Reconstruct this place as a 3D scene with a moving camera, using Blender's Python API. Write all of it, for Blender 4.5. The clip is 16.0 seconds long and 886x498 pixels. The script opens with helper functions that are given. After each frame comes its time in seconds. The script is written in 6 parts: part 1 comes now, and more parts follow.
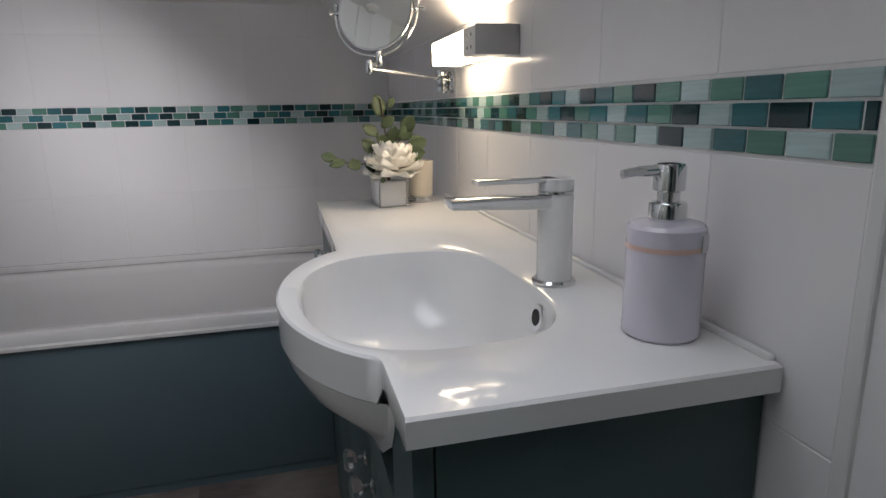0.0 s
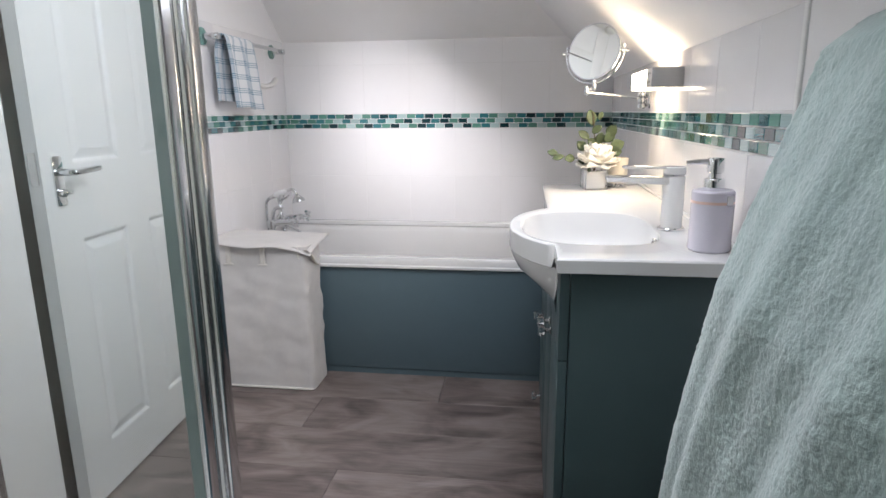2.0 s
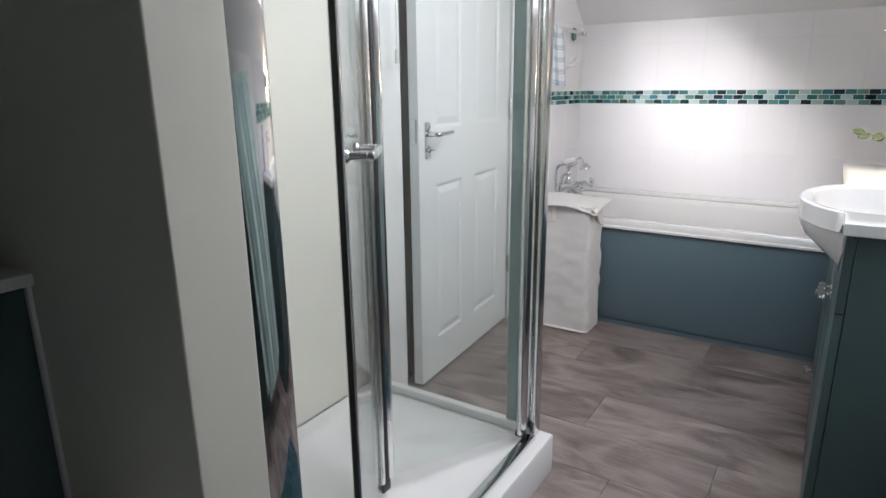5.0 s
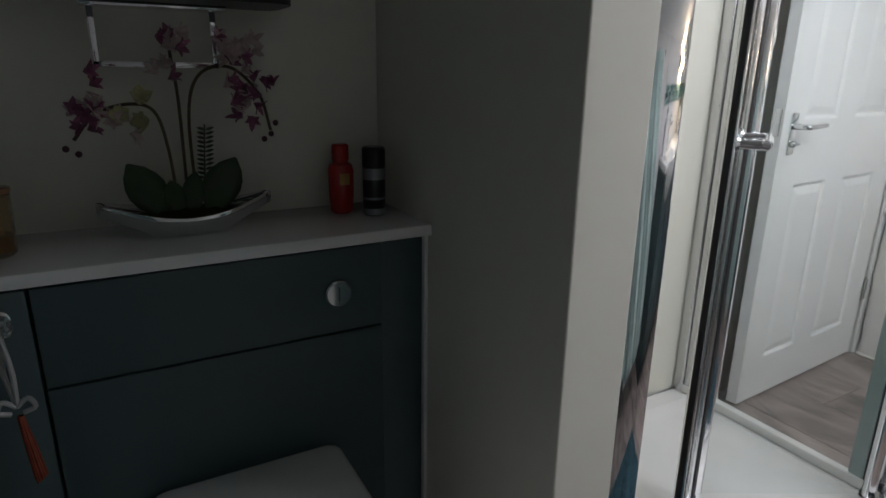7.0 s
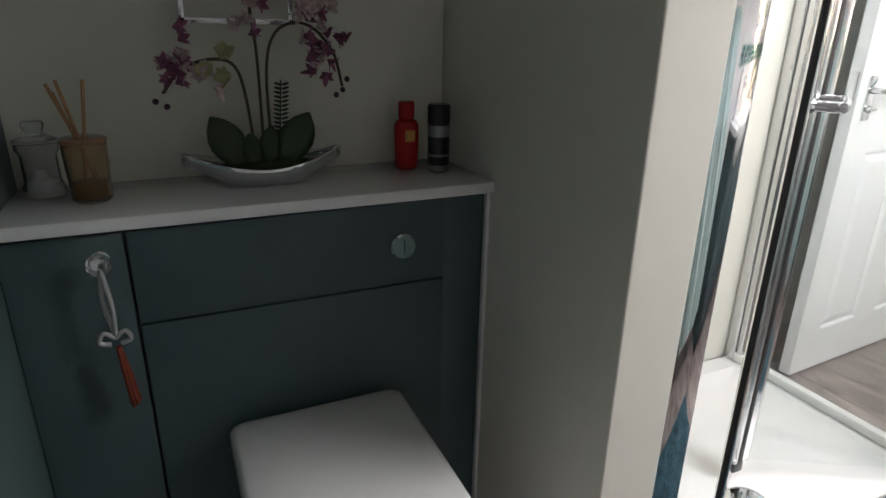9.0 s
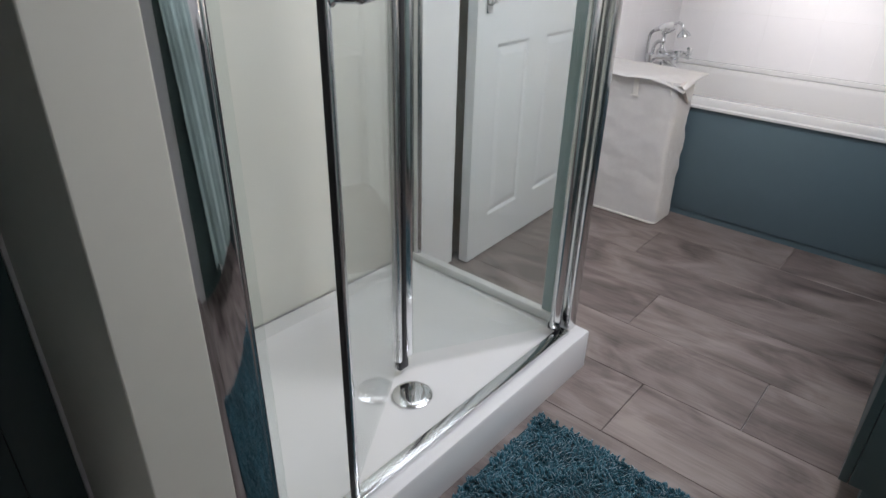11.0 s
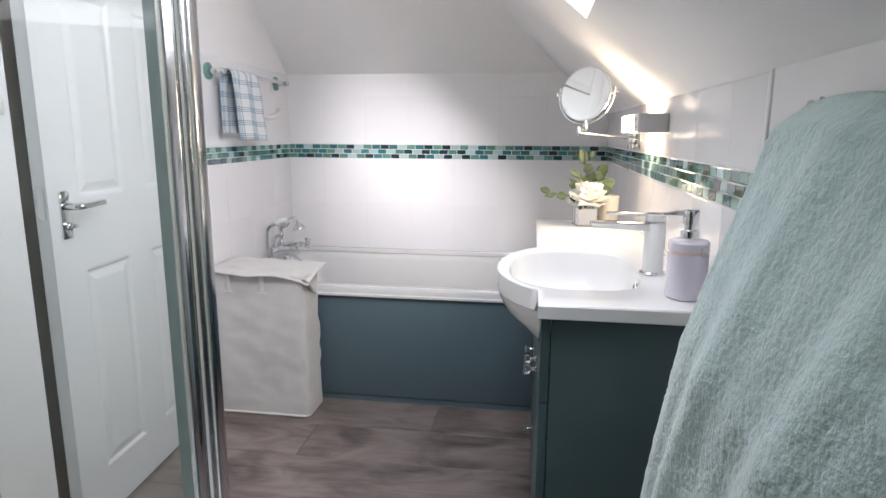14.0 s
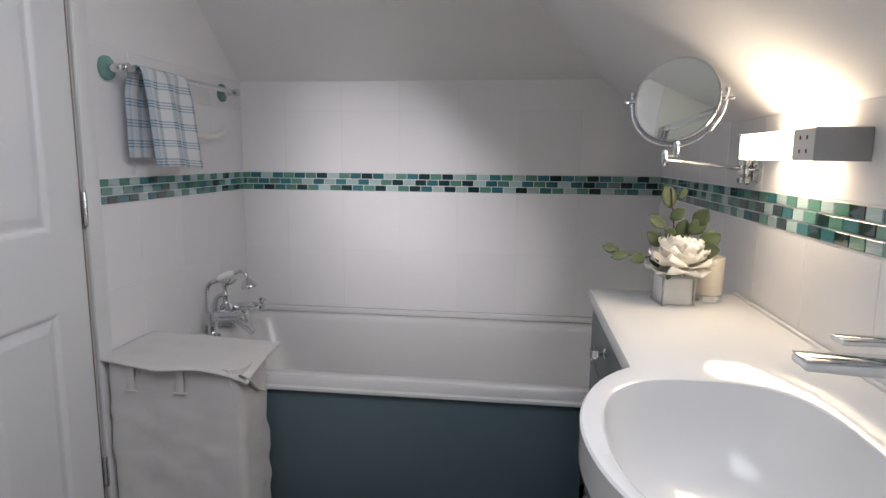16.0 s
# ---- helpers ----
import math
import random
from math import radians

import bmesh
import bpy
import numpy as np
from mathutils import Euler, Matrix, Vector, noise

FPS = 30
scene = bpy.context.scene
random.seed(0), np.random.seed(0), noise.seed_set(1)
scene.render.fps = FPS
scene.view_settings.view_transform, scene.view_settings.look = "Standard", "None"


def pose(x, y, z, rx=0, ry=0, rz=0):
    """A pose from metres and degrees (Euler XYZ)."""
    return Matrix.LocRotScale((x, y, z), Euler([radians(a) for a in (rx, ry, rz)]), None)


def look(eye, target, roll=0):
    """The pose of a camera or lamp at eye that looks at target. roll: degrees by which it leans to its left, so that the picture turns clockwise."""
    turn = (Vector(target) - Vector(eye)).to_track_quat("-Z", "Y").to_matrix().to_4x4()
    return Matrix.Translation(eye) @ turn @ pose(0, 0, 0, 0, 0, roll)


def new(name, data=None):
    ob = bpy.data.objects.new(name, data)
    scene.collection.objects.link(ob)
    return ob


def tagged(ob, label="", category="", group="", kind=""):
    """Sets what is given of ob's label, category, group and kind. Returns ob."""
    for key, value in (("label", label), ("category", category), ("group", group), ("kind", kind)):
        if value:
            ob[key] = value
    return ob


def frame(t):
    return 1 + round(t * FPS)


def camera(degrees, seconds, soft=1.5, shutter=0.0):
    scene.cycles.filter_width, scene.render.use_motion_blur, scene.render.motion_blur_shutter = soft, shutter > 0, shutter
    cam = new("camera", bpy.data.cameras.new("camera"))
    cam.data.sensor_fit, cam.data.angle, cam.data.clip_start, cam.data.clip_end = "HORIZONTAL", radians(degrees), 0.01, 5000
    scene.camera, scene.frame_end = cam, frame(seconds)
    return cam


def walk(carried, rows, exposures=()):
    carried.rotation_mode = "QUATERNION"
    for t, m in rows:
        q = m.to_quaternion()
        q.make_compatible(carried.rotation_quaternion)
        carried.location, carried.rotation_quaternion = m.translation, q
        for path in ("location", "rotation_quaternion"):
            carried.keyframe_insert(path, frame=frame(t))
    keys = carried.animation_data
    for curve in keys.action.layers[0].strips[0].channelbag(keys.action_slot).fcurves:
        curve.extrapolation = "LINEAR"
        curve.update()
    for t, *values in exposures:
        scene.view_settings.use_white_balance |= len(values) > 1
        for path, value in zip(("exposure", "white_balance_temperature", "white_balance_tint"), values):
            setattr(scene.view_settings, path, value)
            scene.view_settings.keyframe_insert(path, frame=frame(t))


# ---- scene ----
cam = camera(72.6, 16.0, soft=1.5, shutter=0.0)
EXPOSURES = [(0.0, -0.82, 6380, 11), (0.5, -0.65, 6430, 12), (1, -0.2, 6450, 10), (1.5, 0.1, 6450, 10), (2, 0.4, 6400, 11), (3, 0.7, 6400, 12), (5.5, 0.43, 6430, 10), (7, 0.3, 6500, 11), (7.5, 1.0, 6650, 11), (8, 2.25, 7000, 13), (9, 1.3, 6800, 12), (10.5, 0.38, 6430, 11), (11.5, 0.4, 6450, 11), (12.5, 0.55, 6400, 12), (13.5, 0.55, 6400, 12), (15, 0.0, 6400, 11), (16, -0.4, 6400, 12)]
PATH = [
    (0, (1.27, -2.496, 1.097), (1.758, -0.61, 0.644), -1.0),
    (0.5, (1.281, -2.662, 1.103), (1.488, -0.723, 0.659), -1.3),
    (1, (1.275, -2.91, 1.125), (1.321, -0.959, 0.686), -1.0),
    (1.5, (1.284, -3.045, 1.132), (1.214, -1.094, 0.695), -0.7),
    (2, (1.286, -3.175, 1.129), (1.016, -1.243, 0.687), -0.5),
    (2.5, (1.297, -3.252, 1.118), (0.922, -1.341, 0.66), -0.3),
    (3, (1.318, -3.38, 1.123), (0.875, -1.485, 0.661), -0.0),
    (5.5, (1.28, -3.582, 1.145), (0.032, -2.111, 0.617), -0.4),
    (6, (1.24, -3.596, 1.137), (-0.202, -2.32, 0.598), 0.0),
    (6.5, (1.229, -3.618, 1.136), (-0.345, -2.512, 0.586), 0.3),
    (7, (1.212, -3.642, 1.136), (-0.461, -2.703, 0.57), 0.8),
    (7.5, (1.202, -3.661, 1.135), (-0.549, -2.881, 0.565), 1.2),
    (8, (1.196, -3.687, 1.129), (-0.609, -3.033, 0.568), 1.6),
    (10.5, (1.3, -3.522, 1.144), (0.01, -2.305, 0.218), 1.4),
    (11, (1.311, -3.372, 1.115), (0.15, -2.033, 0.19), 1.4),
    (11.5, (1.321, -3.271, 1.121), (0.233, -1.864, 0.206), 1.4),
    (12, (1.319, -3.22, 1.156), (0.367, -1.684, 0.3), 1.2),
    (12.5, (1.308, -3.211, 1.183), (0.539, -1.49, 0.515), 0.7),
    (13, (1.312, -3.221, 1.189), (0.722, -1.38, 0.677), 0.6),
    (13.5, (1.32, -3.221, 1.195), (0.87, -1.321, 0.764), 0.6),
    (14, (1.326, -3.209, 1.188), (1.041, -1.266, 0.809), 0.3),
    (14.5, (1.306, -3.134, 1.186), (1.091, -1.174, 0.85), 0.2),
    (15, (1.293, -2.936, 1.194), (1.073, -0.971, 0.897), 0.2),
    (15.5, (1.251, -2.73, 1.179), (1.017, -0.766, 0.882), 0.3),
    (16, (1.166, -2.434, 1.193), (0.914, -0.473, 0.89), 0.5),
]
walk(cam, [(t, look(eye, target, roll)) for t, eye, target, roll in PATH], EXPOSURES)

# ---- light ----
world = bpy.data.worlds.new("sky")
scene.world = world
world.use_nodes = True
wn, wl = world.node_tree.nodes, world.node_tree.links
sky = wn.new("ShaderNodeTexSky")
sky.sky_type, sky.sun_disc = "NISHITA", False
sky.sun_elevation, sky.sun_rotation = radians(23), radians(167)
wl.new(sky.outputs["Color"], wn["Background"].inputs["Color"])
wn["Background"].inputs["Strength"].default_value = 0.12

W = 1.70            # room width between the side walls
Z_FAR, K_FAR = 1.49, 0.78      # sloping ceiling over the bath
Z_RIGHT, K_RIGHT = 1.29, 0.85  # sloping ceiling over the vanity
Z_TOP = 2.25
SOUTH = -4.35


def slope_z(x):
    return Z_RIGHT + K_RIGHT * (W - x)


def area_lamp(name, eye, target, sx, sy, watts, color):
    data = bpy.data.lights.new(name, "AREA")
    data.shape, data.size, data.size_y, data.energy, data.color = "RECTANGLE", sx, sy, watts, color
    ob = new(name, data)
    ob.matrix_world = look(eye, target)
    return ob


# daylight in the opening of the roof window
WIN_Y0, WIN_Y1, WIN_X0, WIN_X1 = -2.58, -1.435, 0.80, 1.458
wc = Vector(((WIN_X0 + WIN_X1) / 2, (WIN_Y0 + WIN_Y1) / 2, slope_z((WIN_X0 + WIN_X1) / 2)))
wnorm = Vector((K_RIGHT, 0, 1)).normalized()
day = area_lamp("roof_window_daylight", wc + wnorm * 0.17, wc, 1.08, 0.82, 18.5, (0.93, 0.94, 1.0))
sun_data = bpy.data.lights.new("soft_sun", "SUN")
sun_data.energy, sun_data.angle, sun_data.color = 5.3, radians(19), (1.0, 0.96, 0.97)
sun = new("soft_sun", sun_data)
sun.matrix_world = look((1.18, -1.8, 1.73), (0.78, 0.0, 0.94))

# ---- materials ----


def mat(name, color, rough=0.5, metal=0.0, noise_scale=0.0, noise_amt=0.0, bump=0.0, bump_scale=40.0, coat=0.0,
        trans=0.0, ior=1.45, emit=None, power=0.0, island=0.0, obj=0.0, fine=0.0, rough_var=0.0, stretch=(1, 1, 1), sheen=0.0, alpha=1.0):
    m = bpy.data.materials.new(name)
    m.use_nodes = True
    n, l = m.node_tree.nodes, m.node_tree.links
    b = n["Principled BSDF"]
    b.inputs["Base Color"].default_value = (*color, 1)
    b.inputs["Roughness"].default_value = rough
    b.inputs["Metallic"].default_value = metal
    b.inputs["Coat Weight"].default_value = coat
    b.inputs["Coat Roughness"].default_value = 0.05
    b.inputs["Transmission Weight"].default_value = trans
    b.inputs["IOR"].default_value = ior
    b.inputs["Sheen Weight"].default_value = sheen
    b.inputs["Alpha"].default_value = alpha
    if emit:
        b.inputs["Emission Color"].default_value = (*emit, 1)
        b.inputs["Emission Strength"].default_value = power
    tc = n.new("ShaderNodeTexCoord")
    mp = n.new("ShaderNodeMapping")
    mp.inputs["Scale"].default_value = stretch
    l.new(tc.outputs["Object"], mp.inputs["Vector"])
    if noise_amt or obj:
        t = n.new("ShaderNodeTexNoise")
        t.inputs["Scale"].default_value, t.inputs["Detail"].default_value = noise_scale or 3.0, 6
        l.new(mp.outputs["Vector"], t.inputs["Vector"])
        t2 = n.new("ShaderNodeTexNoise")
        t2.inputs["Scale"].default_value, t2.inputs["Detail"].default_value = (noise_scale or 3.0) * 9, 3
        l.new(mp.outputs["Vector"], t2.inputs["Vector"])
        a = n.new("ShaderNodeMath")
        a.operation = "MULTIPLY_ADD"
        l.new(t2.outputs["Fac"], a.inputs[0])
        a.inputs[1].default_value = 0.4
        l.new(t.outputs["Fac"], a.inputs[2])
        r = n.new("ShaderNodeMapRange")
        r.inputs["From Min"].default_value, r.inputs["From Max"].default_value = 0.4, 1.0
        r.inputs["To Min"].default_value, r.inputs["To Max"].default_value = 1 - noise_amt, 1 + noise_amt
        l.new(a.outputs[0], r.inputs["Value"])
        value = r.outputs[0]
        if obj:
            oi = n.new("ShaderNodeObjectInfo")
            r2 = n.new("ShaderNodeMapRange")
            r2.inputs["To Min"].default_value, r2.inputs["To Max"].default_value = 1 - obj, 1 + obj
            l.new(oi.outputs["Random"], r2.inputs["Value"])
            mm = n.new("ShaderNodeMath")
            mm.operation = "MULTIPLY"
            l.new(value, mm.inputs[0])
            l.new(r2.outputs[0], mm.inputs[1])
            value = mm.outputs[0]
        vm = n.new("ShaderNodeVectorMath")
        vm.operation = "SCALE"
        vm.inputs[0].default_value = color
        l.new(value, vm.inputs["Scale"])
        l.new(vm.outputs[0], b.inputs["Base Color"])
    if rough_var:
        t = n.new("ShaderNodeTexNoise")
        t.inputs["Scale"].default_value = 7
        l.new(tc.outputs["Object"], t.inputs["Vector"])
        r = n.new("ShaderNodeMapRange")
        r.inputs["To Min"].default_value, r.inputs["To Max"].default_value = rough - rough_var, rough + rough_var
        l.new(t.outputs["Fac"], r.inputs["Value"])
        l.new(r.outputs[0], b.inputs["Roughness"])
    if bump:
        t = n.new("ShaderNodeTexNoise")
        t.inputs["Scale"].default_value, t.inputs["Detail"].default_value = bump_scale, 4
        l.new(mp.outputs["Vector"], t.inputs["Vector"])
        bp = n.new("ShaderNodeBump")
        bp.inputs["Strength"].default_value, bp.inputs["Distance"].default_value = bump, 0.002
        l.new(t.outputs["Fac"], bp.inputs["Height"])
        l.new(bp.outputs["Normal"], b.inputs["Normal"])
    return m


M_WALL = mat("white_wall_paint", (0.84, 0.83, 0.835), 0.55, noise_scale=1.5, noise_amt=0.03, bump=0.15, bump_scale=180)
M_CEIL = mat("white_ceiling_paint", (0.85, 0.84, 0.84), 0.7, noise_scale=1.2, noise_amt=0.03, bump=0.12, bump_scale=150)
M_TILE = mat("glazed_white_tile", (0.83, 0.82, 0.83), 0.13, noise_scale=2, noise_amt=0.015, bump=0.06, bump_scale=9, obj=0.012, rough_var=0.04)
M_GROUT = mat("white_grout", (0.76, 0.75, 0.75), 0.8, noise_scale=8, noise_amt=0.08, bump=0.3, bump_scale=300)
M_PANELW = mat("cream_shower_panel", (0.76, 0.75, 0.68), 0.22, noise_scale=1, noise_amt=0.02, rough_var=0.05)
M_GREY = mat("cream_wall_paint", (0.75, 0.735, 0.655), 0.4, noise_scale=3, noise_amt=0.03)
M_GREEN = mat("sage_green_cabinet_paint", (0.062, 0.098, 0.104), 0.42, noise_scale=2.5, noise_amt=0.06, bump=0.1, bump_scale=350, rough_var=0.06)
M_BATHP = mat("blue_green_bath_panel", (0.105, 0.155, 0.180), 0.4, noise_scale=2.5, noise_amt=0.05, bump=0.1, bump_scale=350, rough_var=0.06)
M_GREEN2 = mat("green_panel_and_dark_sheet", (0.080, 0.125, 0.120), 0.35, noise_scale=1.5, noise_amt=0.05, rough_var=0.06)
M_CTR = mat("white_composite", (0.80, 0.80, 0.79), 0.10, noise_scale=1.5, noise_amt=0.015, coat=0.3, rough_var=0.03)
M_CERA = mat("white_ceramic", (0.81, 0.81, 0.81), 0.07, noise_scale=1, noise_amt=0.01, coat=0.4)
M_ACRYL = mat("white_bath_acrylic", (0.78, 0.775, 0.77), 0.12, noise_scale=1, noise_amt=0.015, coat=0.3)
M_CHROME = mat("chrome", (0.70, 0.71, 0.72), 0.05, 1.0, rough_var=0.02, noise_scale=5, noise_amt=0.03)
M_POST = mat("polished_aluminium", (0.66, 0.67, 0.67), 0.15, 1.0, rough_var=0.03, noise_scale=5, noise_amt=0.04)
M_BRUSH = mat("satin_chrome", (0.62, 0.62, 0.62), 0.25, 1.0, noise_scale=8, noise_amt=0.05, stretch=(1, 1, 0.1))
M_DARK = mat("dark_rubber", (0.02, 0.02, 0.022), 0.5, noise_scale=8, noise_amt=0.1)
M_HOLE = mat("dark_opening", (0.01, 0.01, 0.01), 0.6)
M_DOOR = mat("white_satin_door_paint", (0.74, 0.75, 0.76), 0.35, noise_scale=2, noise_amt=0.02, bump=0.12, bump_scale=60, stretch=(1, 1, 0.12))
M_TRIM = mat("white_gloss_trim", (0.76, 0.76, 0.755), 0.3, noise_scale=3, noise_amt=0.03)
M_BROWN = mat("brown_lining_and_hall", (0.24, 0.18, 0.145), 0.5, noise_scale=4, noise_amt=0.25, bump=0.3, bump_scale=50, stretch=(1, 1, 0.1))
M_HALL = mat("taupe_hall_paint", (0.30, 0.25, 0.22), 0.6, noise_scale=2, noise_amt=0.05)
M_CLOTH = mat("cream_calico", (0.66, 0.64, 0.62), 0.85, noise_scale=5, noise_amt=0.07, bump=0.5, bump_scale=420, sheen=0.3)
M_PIPE = mat("cream_piping", (0.74, 0.71, 0.66), 0.8, noise_scale=9, noise_amt=0.05)
M_TERRY = mat("mint_terry_cotton", (0.40, 0.52, 0.505), 0.95, noise_scale=8, noise_amt=0.2, bump=1.0, bump_scale=190, sheen=0.6)
M_RUG = mat("teal_shag_pile", (0.022, 0.11, 0.15), 0.95, noise_scale=9, noise_amt=0.35, sheen=0.4)
M_RUGB = mat("teal_rug_backing", (0.02, 0.07, 0.09), 0.9, noise_scale=9, noise_amt=0.2)
M_SOAP = mat("lilac_frosted_resin", (0.68, 0.65, 0.73), 0.16, noise_scale=6, noise_amt=0.04, coat=0.4)
M_PEACH = mat("peach_soap_band", (0.72, 0.50, 0.44), 0.3, noise_scale=20, noise_amt=0.08)
M_CUP = mat("cream_glazed_cup", (0.72, 0.66, 0.56), 0.25, noise_scale=4, noise_amt=0.03)
M_PETAL = mat("cream_rose_petal", (0.89, 0.86, 0.79), 0.6, noise_scale=30, noise_amt=0.08, bump=0.2, bump_scale=90)
M_LEAF = mat("olive_eucalyptus_leaf", (0.075, 0.105, 0.050), 0.5, noise_scale=14, noise_amt=0.35, obj=0.25)
M_STEM = mat("brown_green_stem", (0.09, 0.065, 0.035), 0.6, noise_scale=20, noise_amt=0.2)
M_LAMP = mat("lit_opal_diffuser", (0.9, 0.88, 0.84), 0.4, emit=(1.0, 0.80, 0.56), power=21)
M_GREYB = mat("grey_end_paint", (0.42, 0.42, 0.425), 0.4, 0.0, noise_scale=8, noise_amt=0.04)
M_PLAST = mat("white_plastic", (0.74, 0.73, 0.70), 0.3, noise_scale=5, noise_amt=0.02)
M_RED = mat("red_plastic_bottle", (0.42, 0.012, 0.012), 0.25, noise_scale=8, noise_amt=0.1, coat=0.3)
M_GOLD = mat("gold_label", (0.45, 0.20, 0.04), 0.4, noise_scale=8, noise_amt=0.1)
M_BLACK = mat("black_plastic", (0.010, 0.010, 0.013), 0.3, noise_scale=8, noise_amt=0.1)
M_CAN = mat("silver_grey_can", (0.25, 0.26, 0.27), 0.35, 0.5, noise_scale=8, noise_amt=0.1)
M_REED = mat("tan_reed", (0.42, 0.24, 0.11), 0.7, noise_scale=30, noise_amt=0.15)
M_TASSEL = mat("rust_red_tassel", (0.25, 0.05, 0.025), 0.9, noise_scale=60, noise_amt=0.25)
M_RIBBON = mat("silver_ribbon", (0.45, 0.45, 0.45), 0.35, 0.4, noise_scale=20, noise_amt=0.1)
M_ORLEAF = mat("dark_orchid_leaf", (0.02, 0.045, 0.012), 0.35, noise_scale=10, noise_amt=0.3)
M_MAGENTA = mat("magenta_orchid_petal", (0.26, 0.08, 0.15), 0.5, noise_scale=60, noise_amt=0.7)
M_BUD = mat("dark_plum_bud", (0.07, 0.02, 0.035), 0.5, noise_scale=60, noise_amt=0.3)
M_PINKP = mat("pale_pink_orchid_petal", (0.58, 0.44, 0.44), 0.5, noise_scale=25, noise_amt=0.25)
M_YELP = mat("yellow_green_orchid_petal", (0.48, 0.46, 0.24), 0.5, noise_scale=25, noise_amt=0.2)
M_MOSS = mat("dark_moss", (0.03, 0.04, 0.012), 0.95, noise_scale=60, noise_amt=0.4, bump=0.8, bump_scale=200)
M_SLATE = mat("dark_green_shelf", (0.02, 0.03, 0.028), 0.35, noise_scale=4, noise_amt=0.1)
M_SEAT = mat("white_toilet_seat_plastic", (0.74, 0.74, 0.72), 0.2, noise_scale=3, noise_amt=0.02)


def glass_mat(name, tint, rough=0.0):
    m = bpy.data.materials.new(name)
    m.use_nodes = True
    n, l = m.node_tree.nodes, m.node_tree.links
    n.remove(n["Principled BSDF"])
    g, t, mx = n.new("ShaderNodeBsdfGlossy"), n.new("ShaderNodeBsdfTransparent"), n.new("ShaderNodeMixShader")
    lw, pw, fr = n.new("ShaderNodeLayerWeight"), n.new("ShaderNodeMath"), n.new("ShaderNodeMath")
    lw.inputs["Blend"].default_value = 0.5
    pw.operation, pw.inputs[1].default_value = "POWER", 5.0
    fr.operation, fr.inputs[1].default_value, fr.inputs[2].default_value = "MULTIPLY_ADD", 0.8, 0.04
    l.new(lw.outputs["Facing"], pw.inputs[0])
    l.new(pw.outputs[0], fr.inputs[0])
    g.inputs["Roughness"].default_value = rough + 0.01
    t.inputs["Color"].default_value = (*tint, 1)
    l.new(fr.outputs[0], mx.inputs[0])
    l.new(t.outputs[0], mx.inputs[1])
    l.new(g.outputs[0], mx.inputs[2])
    l.new(mx.outputs[0], n["Material Output"].inputs["Surface"])
    return m


M_GLASS = glass_mat("clear_shower_glass", (0.97, 0.985, 0.98))
M_TEALREF = mat("teal_reflection_chrome", (0.27, 0.36, 0.36), 0.12, noise_scale=4, noise_amt=0.1, coat=0.5)
M_GLASSG = mat("green_glass", (0.45, 0.72, 0.66), 0.05, trans=0.7, ior=1.3)
M_CLEAR = mat("clear_solid_glass", (0.95, 0.97, 0.97), 0.03, trans=0.95, ior=1.45)
M_COLLAR = mat("brown_glass_rim", (0.26, 0.15, 0.085), 0.2, noise_scale=9, noise_amt=0.2, coat=0.4)
M_AMBER = mat("amber_frosted_glass", (0.84, 0.72, 0.54), 0.2, trans=0.95, ior=1.3)
M_OIL = mat("amber_oil", (0.42, 0.24, 0.09), 0.1, noise_scale=9, noise_amt=0.1, trans=0.4, ior=1.4)
M_PANE = glass_mat("window_glass", (0.98, 0.99, 0.99))


def mirror_mat():
    m = bpy.data.materials.new("mirror_glass")
    m.use_nodes = True
    b = m.node_tree.nodes["Principled BSDF"]
    b.inputs["Base Color"].default_value = (0.86, 0.88, 0.84, 1)
    b.inputs["Metallic"].default_value, b.inputs["Roughness"].default_value = 1.0, 0.015
    return m


M_MIRROR = mirror_mat()


def mosaic_mat(name, color):
    m = bpy.data.materials.new(name)
    m.use_nodes = True
    n, l = m.node_tree.nodes, m.node_tree.links
    b = n["Principled BSDF"]
    tc, mp, t, r, oi, rr = (n.new("ShaderNode" + k) for k in ("TexCoord", "Mapping", "TexNoise", "MapRange", "ObjectInfo", "MapRange"))
    mp.inputs["Scale"].default_value = (12, 12, 220)
    t.inputs["Scale"].default_value, t.inputs["Detail"].default_value = 1.0, 3
    r.inputs["To Min"].default_value, r.inputs["To Max"].default_value = 0.7, 1.3
    rr.inputs["To Min"].default_value, rr.inputs["To Max"].default_value = 0.85, 1.15
    ml, vm = n.new("ShaderNodeMath"), n.new("ShaderNodeVectorMath")
    ml.operation, vm.operation = "MULTIPLY", "SCALE"
    vm.inputs[0].default_value = color
    l.new(tc.outputs["Object"], mp.inputs["Vector"])
    l.new(mp.outputs["Vector"], t.inputs["Vector"])
    l.new(t.outputs["Fac"], r.inputs["Value"])
    l.new(oi.outputs["Random"], rr.inputs["Value"])
    l.new(r.outputs[0], ml.inputs[0])
    l.new(rr.outputs[0], ml.inputs[1])
    l.new(ml.outputs[0], vm.inputs["Scale"])
    l.new(vm.outputs[0], b.inputs["Base Color"])
    b.inputs["Roughness"].default_value = 0.08
    b.inputs["Coat Weight"].default_value = 0.6
    return m


M_MOS = [mosaic_mat("pale_aqua_glass_tile", (0.42, 0.55, 0.55)), mosaic_mat("sea_green_glass_tile", (0.10, 0.25, 0.20)),
         mosaic_mat("teal_glass_tile", (0.035, 0.16, 0.18)), mosaic_mat("near_black_teal_glass_tile", (0.008, 0.035, 0.042))]


